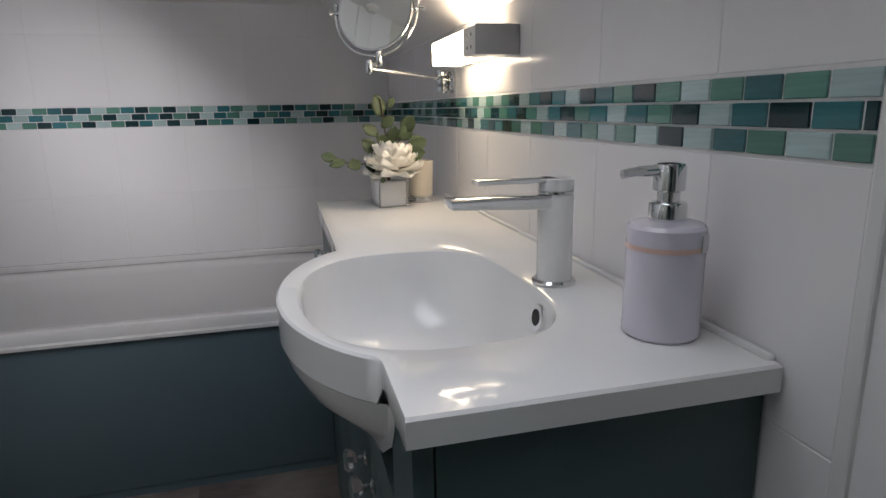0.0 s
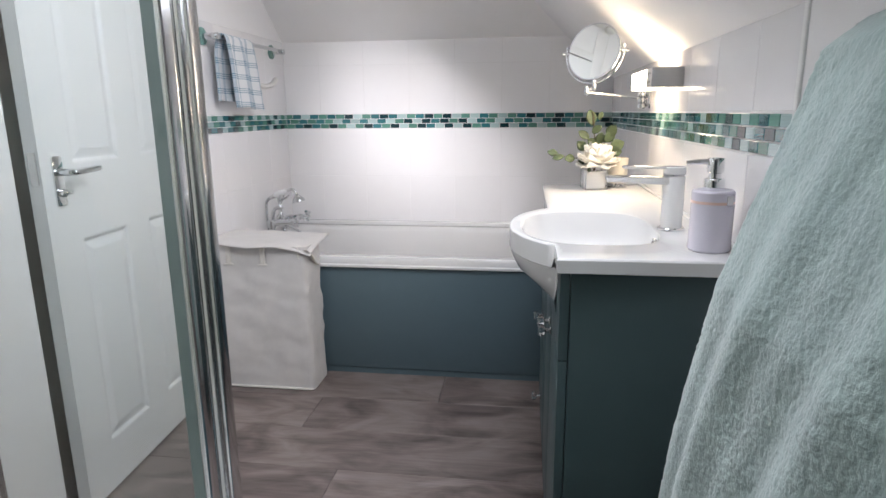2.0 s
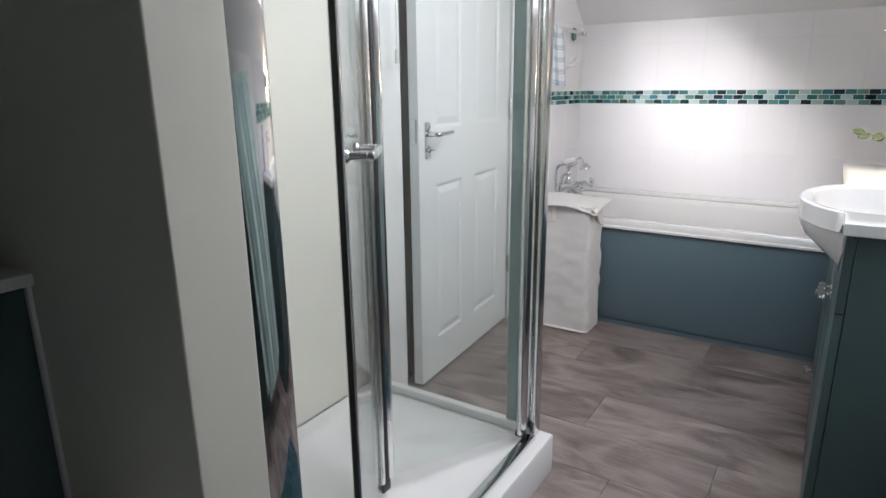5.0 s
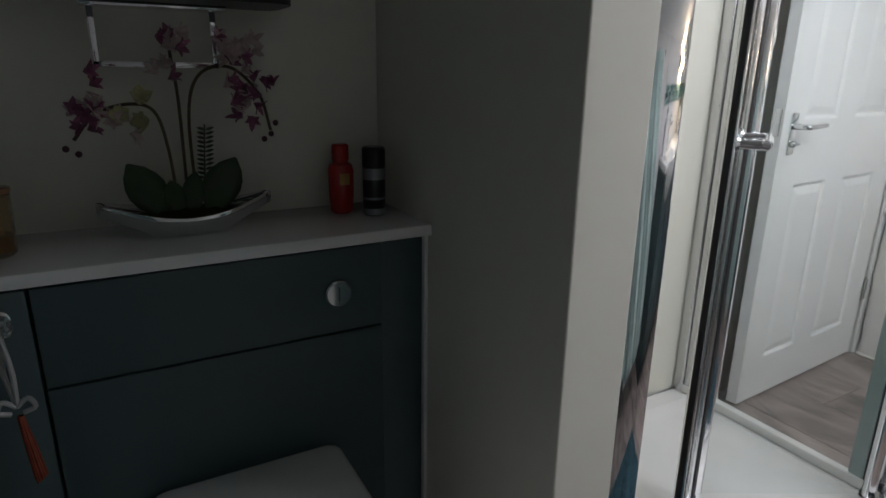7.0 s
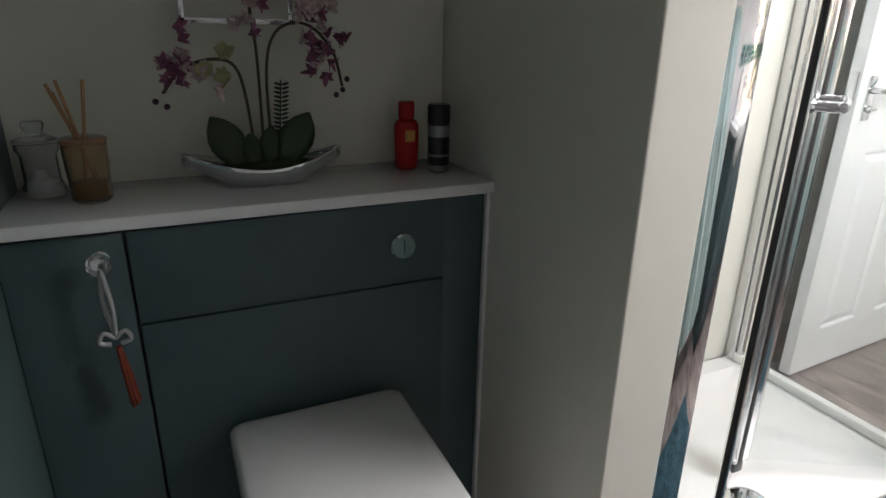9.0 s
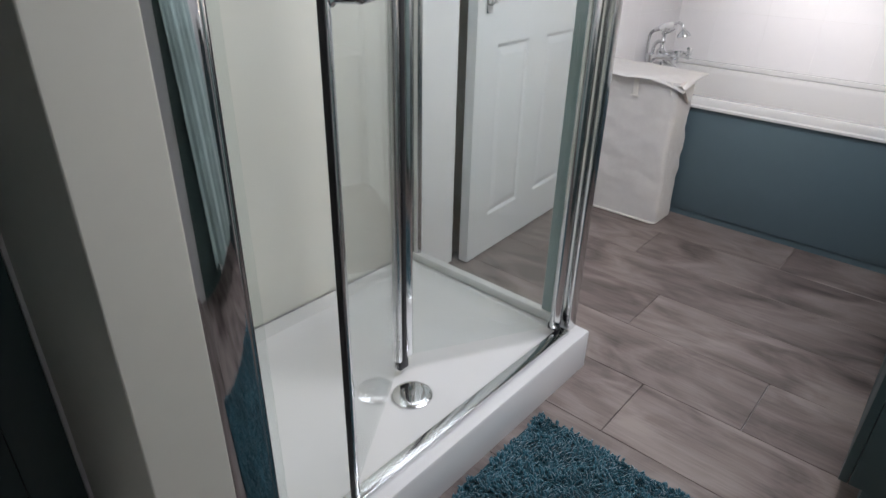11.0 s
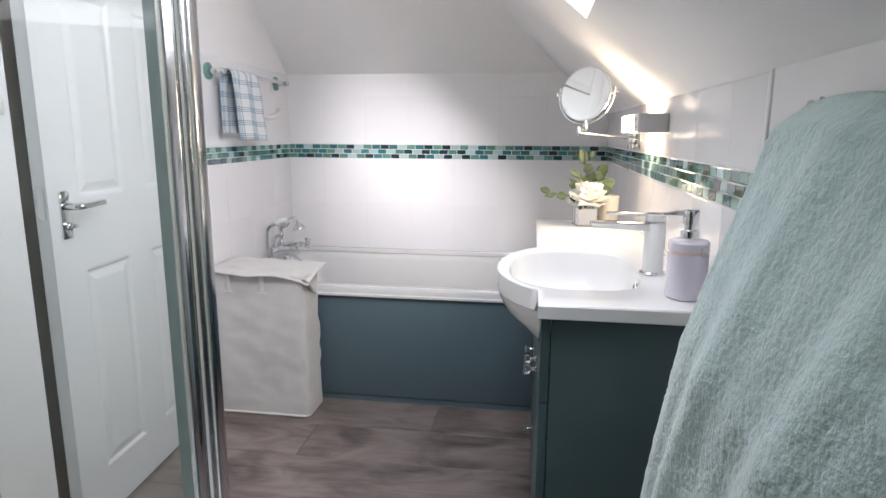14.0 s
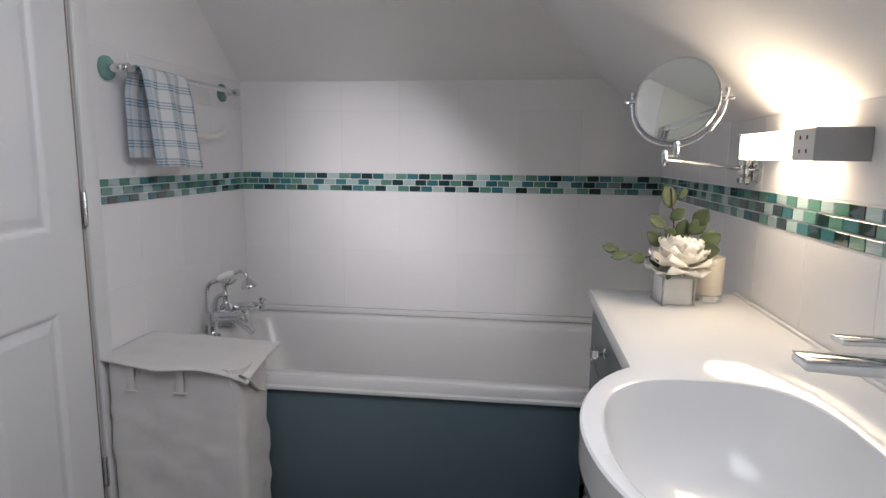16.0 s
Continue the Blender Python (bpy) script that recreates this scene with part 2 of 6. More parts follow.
def plank_mat():
    m = bpy.data.materials.new("grey_oak_plank")
    m.use_nodes = True
    n, l = m.node_tree.nodes, m.node_tree.links
    b = n["Principled BSDF"]
    tc, oi = n.new("ShaderNodeTexCoord"), n.new("ShaderNodeObjectInfo")
    off = n.new("ShaderNodeVectorMath")
    off.operation = "MULTIPLY_ADD"
    comb = n.new("ShaderNodeCombineXYZ")
    for k in ("X", "Y", "Z"):
        l.new(oi.outputs["Random"], comb.inputs[k])
    l.new(comb.outputs[0], off.inputs[0])
    off.inputs[1].default_value = (37, 61, 13)
    l.new(tc.outputs["Object"], off.inputs[2])

    def layer(scale, size, detail, dist=0.0):
        mp, t = n.new("ShaderNodeMapping"), n.new("ShaderNodeTexNoise")
        mp.inputs["Scale"].default_value = scale
        t.inputs["Scale"].default_value, t.inputs["Detail"].default_value, t.inputs["Distortion"].default_value = size, detail, dist
        l.new(off.outputs[0], mp.inputs["Vector"])
        l.new(mp.outputs[0], t.inputs["Vector"])
        return t.outputs["Fac"]
    cloud = layer((2.0, 4.6, 1), 1.7, 6, 1.2)
    grain = layer((3.0, 60.0, 1), 2.0, 6, 0.6)
    fine = layer((10.0, 320.0, 1), 1.0, 2)
    ramp = n.new("ShaderNodeValToRGB")
    e = ramp.color_ramp.elements
    e[0].position, e[0].color = 0.27, (0.085, 0.066, 0.060, 1)
    e[1].position, e[1].color = 0.68, (0.31, 0.26, 0.24, 1)
    mid = e.new(0.45)
    mid.color = (0.190, 0.152, 0.140, 1)
    s1, s2 = n.new("ShaderNodeMath"), n.new("ShaderNodeMath")
    s1.operation = s2.operation = "MULTIPLY_ADD"
    l.new(grain, s1.inputs[0])
    s1.inputs[1].default_value = 0.24
    l.new(cloud, s1.inputs[2])
    l.new(fine, s2.inputs[0])
    s2.inputs[1].default_value = 0.12
    l.new(s1.outputs[0], s2.inputs[2])
    sub = n.new("ShaderNodeMath")
    sub.operation, sub.inputs[1].default_value = "SUBTRACT", 0.175
    l.new(s2.outputs[0], sub.inputs[0])
    l.new(sub.outputs[0], ramp.inputs["Fac"])
    rr, vm = n.new("ShaderNodeMapRange"), n.new("ShaderNodeVectorMath")
    rr.inputs["To Min"].default_value, rr.inputs["To Max"].default_value = 0.88, 1.12
    vm.operation = "SCALE"
    l.new(oi.outputs["Random"], rr.inputs["Value"])
    l.new(ramp.outputs["Color"], vm.inputs[0])
    l.new(rr.outputs[0], vm.inputs["Scale"])
    l.new(vm.outputs[0], b.inputs["Base Color"])
    b.inputs["Roughness"].default_value = 0.42
    bp = n.new("ShaderNodeBump")
    bp.inputs["Strength"].default_value, bp.inputs["Distance"].default_value = 0.25, 0.001
    l.new(fine, bp.inputs["Height"])
    l.new(bp.outputs[0], b.inputs["Normal"])
    return m


M_PLANK = plank_mat()


def check_mat():
    m = bpy.data.materials.new("blue_check_cotton")
    m.use_nodes = True
    n, l = m.node_tree.nodes, m.node_tree.links
    b = n["Principled BSDF"]
    uv = n.new("ShaderNodeUVMap")
    sep = n.new("ShaderNodeSeparateXYZ")
    l.new(uv.outputs[0], sep.inputs[0])

    def bands(out, period, width, soft):
        a = n.new("ShaderNodeMath")
        a.operation, a.inputs[1].default_value = "MULTIPLY", 1 / period
        l.new(out, a.inputs[0])
        f = n.new("ShaderNodeMath")
        f.operation = "FRACT"
        l.new(a.outputs[0], f.inputs[0])
        c = n.new("ShaderNodeMath")
        c.operation, c.inputs[1].default_value = "LESS_THAN", width
        l.new(f.outputs[0], c.inputs[0])
        k = n.new("ShaderNodeMath")
        k.operation, k.inputs[1].default_value = "MULTIPLY", soft
        l.new(c.outputs[0], k.inputs[0])
        return k.outputs[0]
    add, add2 = n.new("ShaderNodeMath"), n.new("ShaderNodeMath")
    add.operation = add2.operation = "ADD"
    add2.use_clamp = True
    l.new(bands(sep.outputs["X"], 0.0585, 0.34, 0.42), add.inputs[0])
    l.new(bands(sep.outputs["Y"], 0.059, 0.07, 0.62), add.inputs[1])
    l.new(add.outputs[0], add2.inputs[0])
    shifted = []
    for off in (0.0085, 0.017):
        s = n.new("ShaderNodeMath")
        s.operation, s.inputs[1].default_value = "ADD", off
        l.new(sep.outputs["Y"], s.inputs[0])
        shifted.append(bands(s.outputs[0], 0.059, 0.07, 0.62))
    both = n.new("ShaderNodeMath")
    both.operation = "ADD"
    l.new(shifted[0], both.inputs[0])
    l.new(shifted[1], both.inputs[1])
    l.new(both.outputs[0], add2.inputs[1])
    mx = n.new("ShaderNodeMix")
    mx.data_type = "RGBA"
    mx.inputs["A"].default_value, mx.inputs["B"].default_value = (0.80, 0.82, 0.84, 1), (0.17, 0.30, 0.41, 1)
    l.new(add2.outputs[0], mx.inputs["Factor"])
    l.new(mx.outputs["Result"], b.inputs["Base Color"])
    b.inputs["Roughness"].default_value = 0.9
    t, bp = n.new("ShaderNodeTexNoise"), n.new("ShaderNodeBump")
    t.inputs["Scale"].default_value = 500
    bp.inputs["Strength"].default_value, bp.inputs["Distance"].default_value = 0.5, 0.002
    l.new(t.outputs["Fac"], bp.inputs["Height"])
    l.new(bp.outputs[0], b.inputs["Normal"])
    return m


M_CHECK = check_mat()

# ---- mesh helpers ----


def finish(name, bm, material, smooth=False):
    bmesh.ops.recalc_face_normals(bm, faces=bm.faces)
    me = bpy.data.meshes.new(name)
    bm.to_mesh(me)
    bm.free()
    me.materials.append(material)
    if smooth:
        for p in me.polygons:
            p.use_smooth = True
        me.set_sharp_from_angle(angle=radians(38))
    return me


def part(name, bm, material, parent=None, label="", smooth=True, kind=""):
    ob = new(name, finish(name, bm, material, smooth))
    if parent is not None:
        ob.parent = parent
        ob.matrix_parent_inverse = parent.matrix_basis.inverted()
    return tagged(ob, label=label, kind=kind)


def thing(name, at, label, category, group=""):
    ob = new(name)
    ob.empty_display_size = 0.05
    ob.location = at
    return tagged(ob, label, category, group)


def structure(name, bm, material, smooth=False):
    return tagged(new(name, finish(name, bm, material, smooth)), kind="structure")


def box(bm, x0, y0, z0, x1, y1, z1, bevel=0.0, segs=2):
    r = bmesh.ops.create_cube(bm, size=1)
    vs = r["verts"]
    bmesh.ops.transform(bm, verts=vs, matrix=Matrix.LocRotScale(((x0 + x1) / 2, (y0 + y1) / 2, (z0 + z1) / 2), None, (abs(x1 - x0), abs(y1 - y0), abs(z1 - z0))))
    if bevel:
        es = list({e for v in vs for e in v.link_edges})
        bmesh.ops.bevel(bm, geom=es, offset=bevel, segments=segs, profile=0.5, affect="EDGES")
    return bm


def boxed(x0, y0, z0, x1, y1, z1, bevel=0.0, segs=2):
    return box(bmesh.new(), x0, y0, z0, x1, y1, z1, bevel, segs)


def lathe(bm, profile, at=(0, 0, 0), n=32, m=None):
    """Turns (radius, height) pairs round z; m places it."""
    m = m or Matrix.Translation(at)
    rings = []
    for r, z in profile:
        if r < 1e-5:
            rings.append([bm.verts.new(m @ Vector((0, 0, z)))])
        else:
            rings.append([bm.verts.new(m @ Vector((r * math.cos(a), r * math.sin(a), z))) for a in (2 * math.pi * k / n for k in range(n))])
    for a, b in zip(rings, rings[1:]):
        for k in range(n):
            if len(a) == 1 and len(b) > 1:
                bm.faces.new((a[0], b[k], b[(k + 1) % n]))
            elif len(b) == 1 and len(a) > 1:
                bm.faces.new((a[k], a[(k + 1) % n], b[0]))
            elif len(a) > 1:
                bm.faces.new((a[k], a[(k + 1) % n], b[(k + 1) % n], b[k]))
    for ring in (rings[0], rings[-1]):
        if len(ring) > 2:
            bm.faces.new(ring)
    return bm


def tube(bm, points, radius, n=10, cap=True):
    """A round bar along points; radius may be a list."""
    pts = [Vector(p) for p in points]
    rings = []
    side = None
    for k, p in enumerate(pts):
        d = (pts[min(k + 1, len(pts) - 1)] - pts[max(k - 1, 0)]).normalized()
        if side is None:
            side = d.orthogonal().normalized()
        side = (side - d * side.dot(d)).normalized()
        up = d.cross(side)
        r = radius[k] if isinstance(radius, (list, tuple)) else radius
        rings.append([bm.verts.new(p + r * (math.cos(a) * side + math.sin(a) * up)) for a in (2 * math.pi * j / n for j in range(n))])
    for a, b in zip(rings, rings[1:]):
        for k in range(n):
            bm.faces.new((a[k], a[(k + 1) % n], b[(k + 1) % n], b[k]))
    if cap:
        bm.faces.new(rings[0])
        bm.faces.new(rings[-1])
    return bm


def arc(points, steps=6):
    """A smooth line through the points."""
    pts = [Vector(p) for p in points]
    out = []
    ext = [2 * pts[0] - pts[1]] + pts + [2 * pts[-1] - pts[-2]]
    for k in range(1, len(ext) - 2):
        a, b, c, d = ext[k - 1:k + 3]
        for j in range(steps):
            t = j / steps
            out.append(0.5 * ((2 * b) + (c - a) * t + (2 * a - 5 * b + 4 * c - d) * t * t + (3 * b - a - 3 * c + d) * t ** 3))
    out.append(pts[-1])
    return out


def loops(bm, rings, close=True):
    """Joins rings of points, each as long as the next."""
    vs = [[bm.verts.new(p) for p in r] for r in rings]
    n = len(vs[0])
    for a, b in zip(vs, vs[1:]):
        for k in range(n if close else n - 1):
            bm.faces.new((a[k], a[(k + 1) % n], b[(k + 1) % n], b[k]))
    return vs


def grid(bm, nu, nv, f, uvs=None):
    vs = [[bm.verts.new(f(u / nu, v / nv)) for v in range(nv + 1)] for u in range(nu + 1)]
    lay = bm.loops.layers.uv.new("UVMap") if uvs else None
    for u in range(nu):
        for v in range(nv):
            fc = bm.faces.new((vs[u][v], vs[u + 1][v], vs[u + 1][v + 1], vs[u][v + 1]))
            if lay:
                for lp, (a, b) in zip(fc.loops, ((u, v), (u + 1, v), (u + 1, v + 1), (u, v + 1))):
                    lp[lay].uv = (a / nu * uvs[0], b / nv * uvs[1])
    return vs


def prism(bm, poly, direction):
    """A flat outline made thick."""
    a = [bm.verts.new(p) for p in poly]
    b = [bm.verts.new(Vector(p) + Vector(direction)) for p in poly]
    bm.faces.new(a)
    bm.faces.new(b[::-1])
    for k in range(len(a)):
        bm.faces.new((a[k], a[(k + 1) % len(a)], b[(k + 1) % len(a)], b[k]))
    return bm


# ---- the shell of the room ----
DOOR_Y0, DOOR_Y1, DOOR_Z = -1.805, -0.955, 2.02
T = 0.12
structure("floor", boxed(-1.2, SOUTH - T, -0.2, W + T, T, -0.008), M_GROUT)
structure("wall_far", boxed(-T, 0.0008, -0.008, W + T, T, Z_TOP + 0.1), M_GROUT)
bm = bmesh.new()
box(bm, -T, DOOR_Y1, -0.008, -0.0008, 0.0008, Z_TOP + 0.1)
box(bm, -T, DOOR_Y0, DOOR_Z, -0.008, DOOR_Y1, Z_TOP + 0.1)
box(bm, -T, SOUTH, -0.008, -0.008, DOOR_Y0, Z_TOP + 0.1)
structure("wall_left", bm, M_WALL)
structure("wall_right", boxed(W + 0.0008, SOUTH, -0.008, W + T, 0.0008, Z_TOP + 0.1), M_GROUT)
structure("wall_right_painted", boxed(W, SOUTH, 0, W + 0.008, -2.155, Z_RIGHT), M_WALL)
# added sheet in the toilet panel's green; keeps the lower wall near black
structure("wall_right_dark_sheet", boxed(W - 0.012, -2.95, 0, W - 0.0005, -2.50, 1.12, 0.002), M_GREEN2)
structure("wall_south", boxed(-T, SOUTH - T, -0.008, W + T, SOUTH, Z_TOP + 0.1), M_WALL)
structure("wall_left_upper", boxed(-0.008, DOOR_Y1 + 0.035, 1.495, 0, 0.0, Z_TOP), M_WALL)
structure("wall_left_lower", boxed(-0.008, SOUTH, 0, 0, -3.22, Z_TOP), M_WALL)
structure("wall_left_by_shower", boxed(-0.008, -2.02, 0, 0, DOOR_Y0 - 0.004, Z_TOP), M_WALL)

# ceilings: far slope, right slope with the opening of the roof window, flat top
x_hip = W - (Z_TOP - Z_RIGHT) / K_RIGHT
y_top = -(Z_TOP - Z_FAR) / K_FAR
x_at = W - (Z_FAR - Z_RIGHT) / K_RIGHT
bm = bmesh.new()
prism(bm, [(-0.01, 0.01, Z_FAR - 0.008), (-0.01, y_top, Z_TOP), (x_hip, y_top, Z_TOP), (x_at + 0.01, 0.01, Z_FAR - 0.008)], (0, 0.0, 0.12))
structure("ceiling_slope_over_bath", bm, M_CEIL)
bm = bmesh.new()
y_lo = -(Z_RIGHT - Z_FAR) / K_FAR


def rs(x, y):
    return Vector((x, y, slope_z(x)))


def slope_strip(bm, pts):
    prism(bm, [rs(*p) for p in pts], wnorm * 0.16)


slope_strip(bm, [(W + 0.01, 0.01), (x_at, 0.01), (x_hip, y_top), (x_hip, WIN_Y1), (W + 0.01, WIN_Y1)])
slope_strip(bm, [(W + 0.01, WIN_Y1), (WIN_X1, WIN_Y1), (WIN_X1, WIN_Y0), (W + 0.01, WIN_Y0)])
slope_strip(bm, [(WIN_X0, WIN_Y1), (x_hip, WIN_Y1), (x_hip, WIN_Y0), (WIN_X0, WIN_Y0)])
slope_strip(bm, [(W + 0.01, WIN_Y0), (x_hip, WIN_Y0), (x_hip, SOUTH), (W + 0.01, SOUTH)])
structure("ceiling_slope_over_vanity", bm, M_CEIL)
bm = bmesh.new()
box(bm, -T, SOUTH, Z_TOP, x_hip + 0.05, y_top, Z_TOP + 0.1)
structure("ceiling", bm, M_CEIL)


def roof_window():
    w = tagged(new("window_1"), kind="structure")
    ax = Vector((-1, 0, K_RIGHT)).normalized()
    m = Matrix.Translation(wc) @ Matrix((ax, Vector((0, -1, 0)), wnorm)).transposed().to_4x4()
    half_u, half_v = (WIN_X1 - WIN_X0) / 2 * math.hypot(1, K_RIGHT), (WIN_Y1 - WIN_Y0) / 2
    bm = bmesh.new()
    f = 0.03
    box(bm, -half_u, -half_v, 0.10, -half_u + f, half_v, 0.14, 0.003)
    box(bm, half_u - f, -half_v, 0.10, half_u, half_v, 0.14, 0.003)
    box(bm, -half_u + f, -half_v, 0.10, half_u - f, -half_v + f, 0.14, 0.003)
    box(bm, -half_u + f, half_v - f, 0.10, half_u - f, half_v, 0.14, 0.003)
    bmesh.ops.transform(bm, verts=bm.verts, matrix=m)
    part("window_frame", bm, M_TRIM, w, "white painted roof window frame")
    bm = boxed(-half_u + f, -half_v + f, 0.118, half_u - f, half_v - f, 0.122)
    bmesh.ops.transform(bm, verts=bm.verts, matrix=m)
    p = part("pane", bm, M_PANE, w)
    p.visible_shadow = False


roof_window()

# partition between shower and toilet, its white end
STUB_X = 0.742
structure("wall_partition", boxed(-0.008, -3.22, 0, STUB_X, -3.125, Z_TOP, 0.002), M_GREY)
structure("wall_behind_toilet", boxed(-0.008, -3.90, 0, 0.225, -3.222, Z_TOP), M_GREY)
structure("shower_panel_south", boxed(0.0, -3.125, 0.12, 0.70, -3.115, Z_TOP), M_PANELW)
structure("shower_panel_west", boxed(-0.008, -3.115, 0.12, 0.0, -2.022, Z_TOP), M_PANELW)
structure("wall_green_panel", boxed(0.2, -3.96, 0, 1.02, -3.878, Z_TOP, 0.002), M_GREEN2)

# hall outside the door
bm = bmesh.new()
box(bm, -1.2, DOOR_Y0 - 0.5, 0, -1.1, DOOR_Y1 + 0.5, Z_TOP)
box(bm, -1.1, DOOR_Y0 - 0.5, 0, -T, DOOR_Y0 - 0.4, Z_TOP)
box(bm, -1.1, DOOR_Y1 + 0.4, 0, -T, DOOR_Y1 + 0.5, Z_TOP)
box(bm, -1.2, DOOR_Y0 - 0.5, Z_TOP, -T, DOOR_Y1 + 0.5, Z_TOP + 0.1)
structure("wall_hall", bm, M_HALL)

# ---- bath ----


def rrect(cx, cy, hx, hy, r, z, n=8):
    out = []
    for sx, sy, a0 in ((1, 1, 0), (-1, 1, 90), (-1, -1, 180), (1, -1, 270)):
        for k in range(n + 1):
            a = radians(a0 + 90 * k / n)
            out.append(Vector((cx + sx * (hx - r) + r * math.cos(a), cy + sy * (hy - r) + r * math.sin(a), z)))
    return out


def bath():
    b = thing("bath", (0.85, -0.385, 0), "white acrylic bath with wide rolled rim along the tiled wall", "bath")
    cx, cy = 0.85, -0.386
    hx, hy = 0.845, 0.382
    bm = bmesh.new()
    rings = [rrect(cx, cy, hx - .004, hy - .004, 0.02, 0.488), rrect(cx, cy, hx, hy, 0.022, 0.491), rrect(cx, cy, hx, hy, 0.022, 0.499),
             rrect(cx, cy, hx - .008, hy - .008, 0.022, 0.503), rrect(cx, cy, hx - .008, hy - .008, 0.022, 0.524), rrect(cx, cy, hx - .014, hy - .014, 0.022, 0.533),
             rrect(cx, cy, hx - .055, hy - .050, 0.06, 0.534), rrect(cx, cy, hx - .066, hy - .060, 0.07, 0.528), rrect(cx, cy, hx - .074, hy - .068, 0.08, 0.51),
             rrect(cx, cy, hx - .11, hy - .09, 0.11, 0.36), rrect(cx, cy, hx - .16, hy - .12, 0.13, 0.20), rrect(cx, cy, hx - .22, hy - .17, 0.13, 0.15)]
    vs = loops(bm, rings)
    bm.faces.new(vs[-1])
    part("tub", bm, M_ACRYL, b)
    part("wall_upstand", boxed(0.004, -0.03, 0.534, 1.696, -0.004, 0.558, 0.006), M_ACRYL, b, "white upstand along the tiles")
    part("bath_panel", boxed(0.004, -0.752, 0.03, 1.36, -0.735, 0.488, 0.002), M_BATHP, b, "dull blue-green painted bath panel")
    part("plinth", boxed(0.004, -0.745, 0, 1.36, -0.735, 0.03), M_BATHP, b)
    bm = bmesh.new()
    lathe(bm, [(0.03, 0), (0.03, 0.004), (0.026, 0.006), (0, 0.006)], (0.35, -0.386, 0.15))
    part("plug_hole", bm, M_CHROME, b, "chrome plug")
    return b


bath()


def bath_mixer():
    t = thing("bath_mixer_tap", (0.06, -0.35, 0.534), "chrome traditional bath mixer with hand shower on a cradle", "tap")
    x, y, z = 0.075, -0.35, 0.534
    for dy in (-0.075, 0.075):
        bm = bmesh.new()
        lathe(bm, [(0.030, 0), (0.030, 0.006), (0.018, 0.012), (0.013, 0.02), (0.013, 0.05), (0.019, 0.055), (0.019, 0.085), (0.012, 0.092)], (x - 0.015, y + dy, z))
        part("pillar", bm, M_CHROME, t)
        bm = bmesh.new()
        tube(bm, [(x - 0.01, y + dy, z + 0.075), (x + 0.03, y + dy, z + 0.078), (x + 0.045, y + dy, z + 0.08), (x + 0.075, y + dy, z + 0.083), (x + 0.10, y + dy, z + 0.086)], [0.014, 0.018, 0.012, 0.017, 0.008], 14)
        part("valve", bm, M_CHROME, t)
        bm = bmesh.new()
        cx = x + 0.112
        for a in range(4):
            c, s = math.cos(a * math.pi / 2 + 0.5), math.sin(a * math.pi / 2 + 0.5)
            tube(bm, [(cx, y + dy, z + 0.088), (cx, y + dy + 0.018 * c, z + 0.088 + 0.018 * s), (cx, y + dy + 0.030 * c, z + 0.088 + 0.030 * s)], [0.0055, 0.0045, 0.0085], 8)
        lathe(bm, [(0.011, -0.014), (0.013, 0.0), (0.011, 0.010), (0.0, 0.016)], n=14, m=Matrix.Translation((cx, y + dy, z + 0.088)) @ pose(0, 0, 0, 0, 90, 0))
        part("cross_handle", bm, M_CHROME, t)
    bm = bmesh.new()
    tube(bm, [(x - 0.01, y - 0.09, z + 0.072), (x, y - 0.02, z + 0.074), (x, y, z + 0.074), (x, y + 0.02, z + 0.074), (x - 0.01, y + 0.09, z + 0.072)], [0.014, 0.016, 0.026, 0.016, 0.014], 16)
    part("body", bm, M_CHROME, t)
    bm = bmesh.new()
    tube(bm, arc([(x, y, z + 0.065), (x + 0.045, y - 0.01, z + 0.050), (x + 0.09, y - 0.015, z + 0.022), (x + 0.115, y - 0.02, z + 0.004)]), [0.016] * 7 + [0.014] * 12, 14)
    part("spout", bm, M_CHROME, t)
    bm = bmesh.new()
    lathe(bm, [(0.022, 0.0), (0.024, 0.012), (0.015, 0.022), (0.010, 0.03), (0.010, 0.05), (0.016, 0.056), (0.010, 0.064), (0.009, 0.082), (0.015, 0.090), (0.008, 0.098)], (x + 0.004, y, z + 0.085))
    for s in (-1, 1):
        tube(bm, arc([(x + 0.006, y, z + 0.180), (x + 0.012, y + s * 0.018, z + 0.190), (x + 0.016, y + s * 0.020, z + 0.206)], 4), 0.005, 8)
    tube(bm, arc([(x + 0.006, y, z + 0.180), (x - 0.012, y, z + 0.188), (x - 0.022, y, z + 0.204)], 4), 0.005, 8)
    tube(bm, arc([(x + 0.006, y, z + 0.180), (x + 0.030, y, z + 0.186), (x + 0.050, y, z + 0.205)], 4), 0.005, 8)
    part("cradle", bm, M_CHROME, t)
    bm = bmesh.new()
    tube(bm, [(x - 0.022, y, z + 0.199), (x - 0.01, y, z + 0.206), (x + 0.01, y, z + 0.214), (x + 0.034, y, z + 0.221), (x + 0.044, y, z + 0.224)], [0.010, 0.014, 0.017, 0.015, 0.009], 16)
    part("handset", bm, M_CERA, t, "white ceramic shower handle")
    bm = bmesh.new()
    tube(bm, [(x - 0.046, y, z + 0.188), (x - 0.022, y, z + 0.199)], 0.0105, 12)
    part("handset_collar", bm, M_CHROME, t)
    bm = bmesh.new()
    tube(bm, arc([(x + 0.044, y, z + 0.224), (x + 0.066, y, z + 0.232), (x + 0.086, y, z + 0.222), (x + 0.094, y, z + 0.200)]), 0.0065, 10)
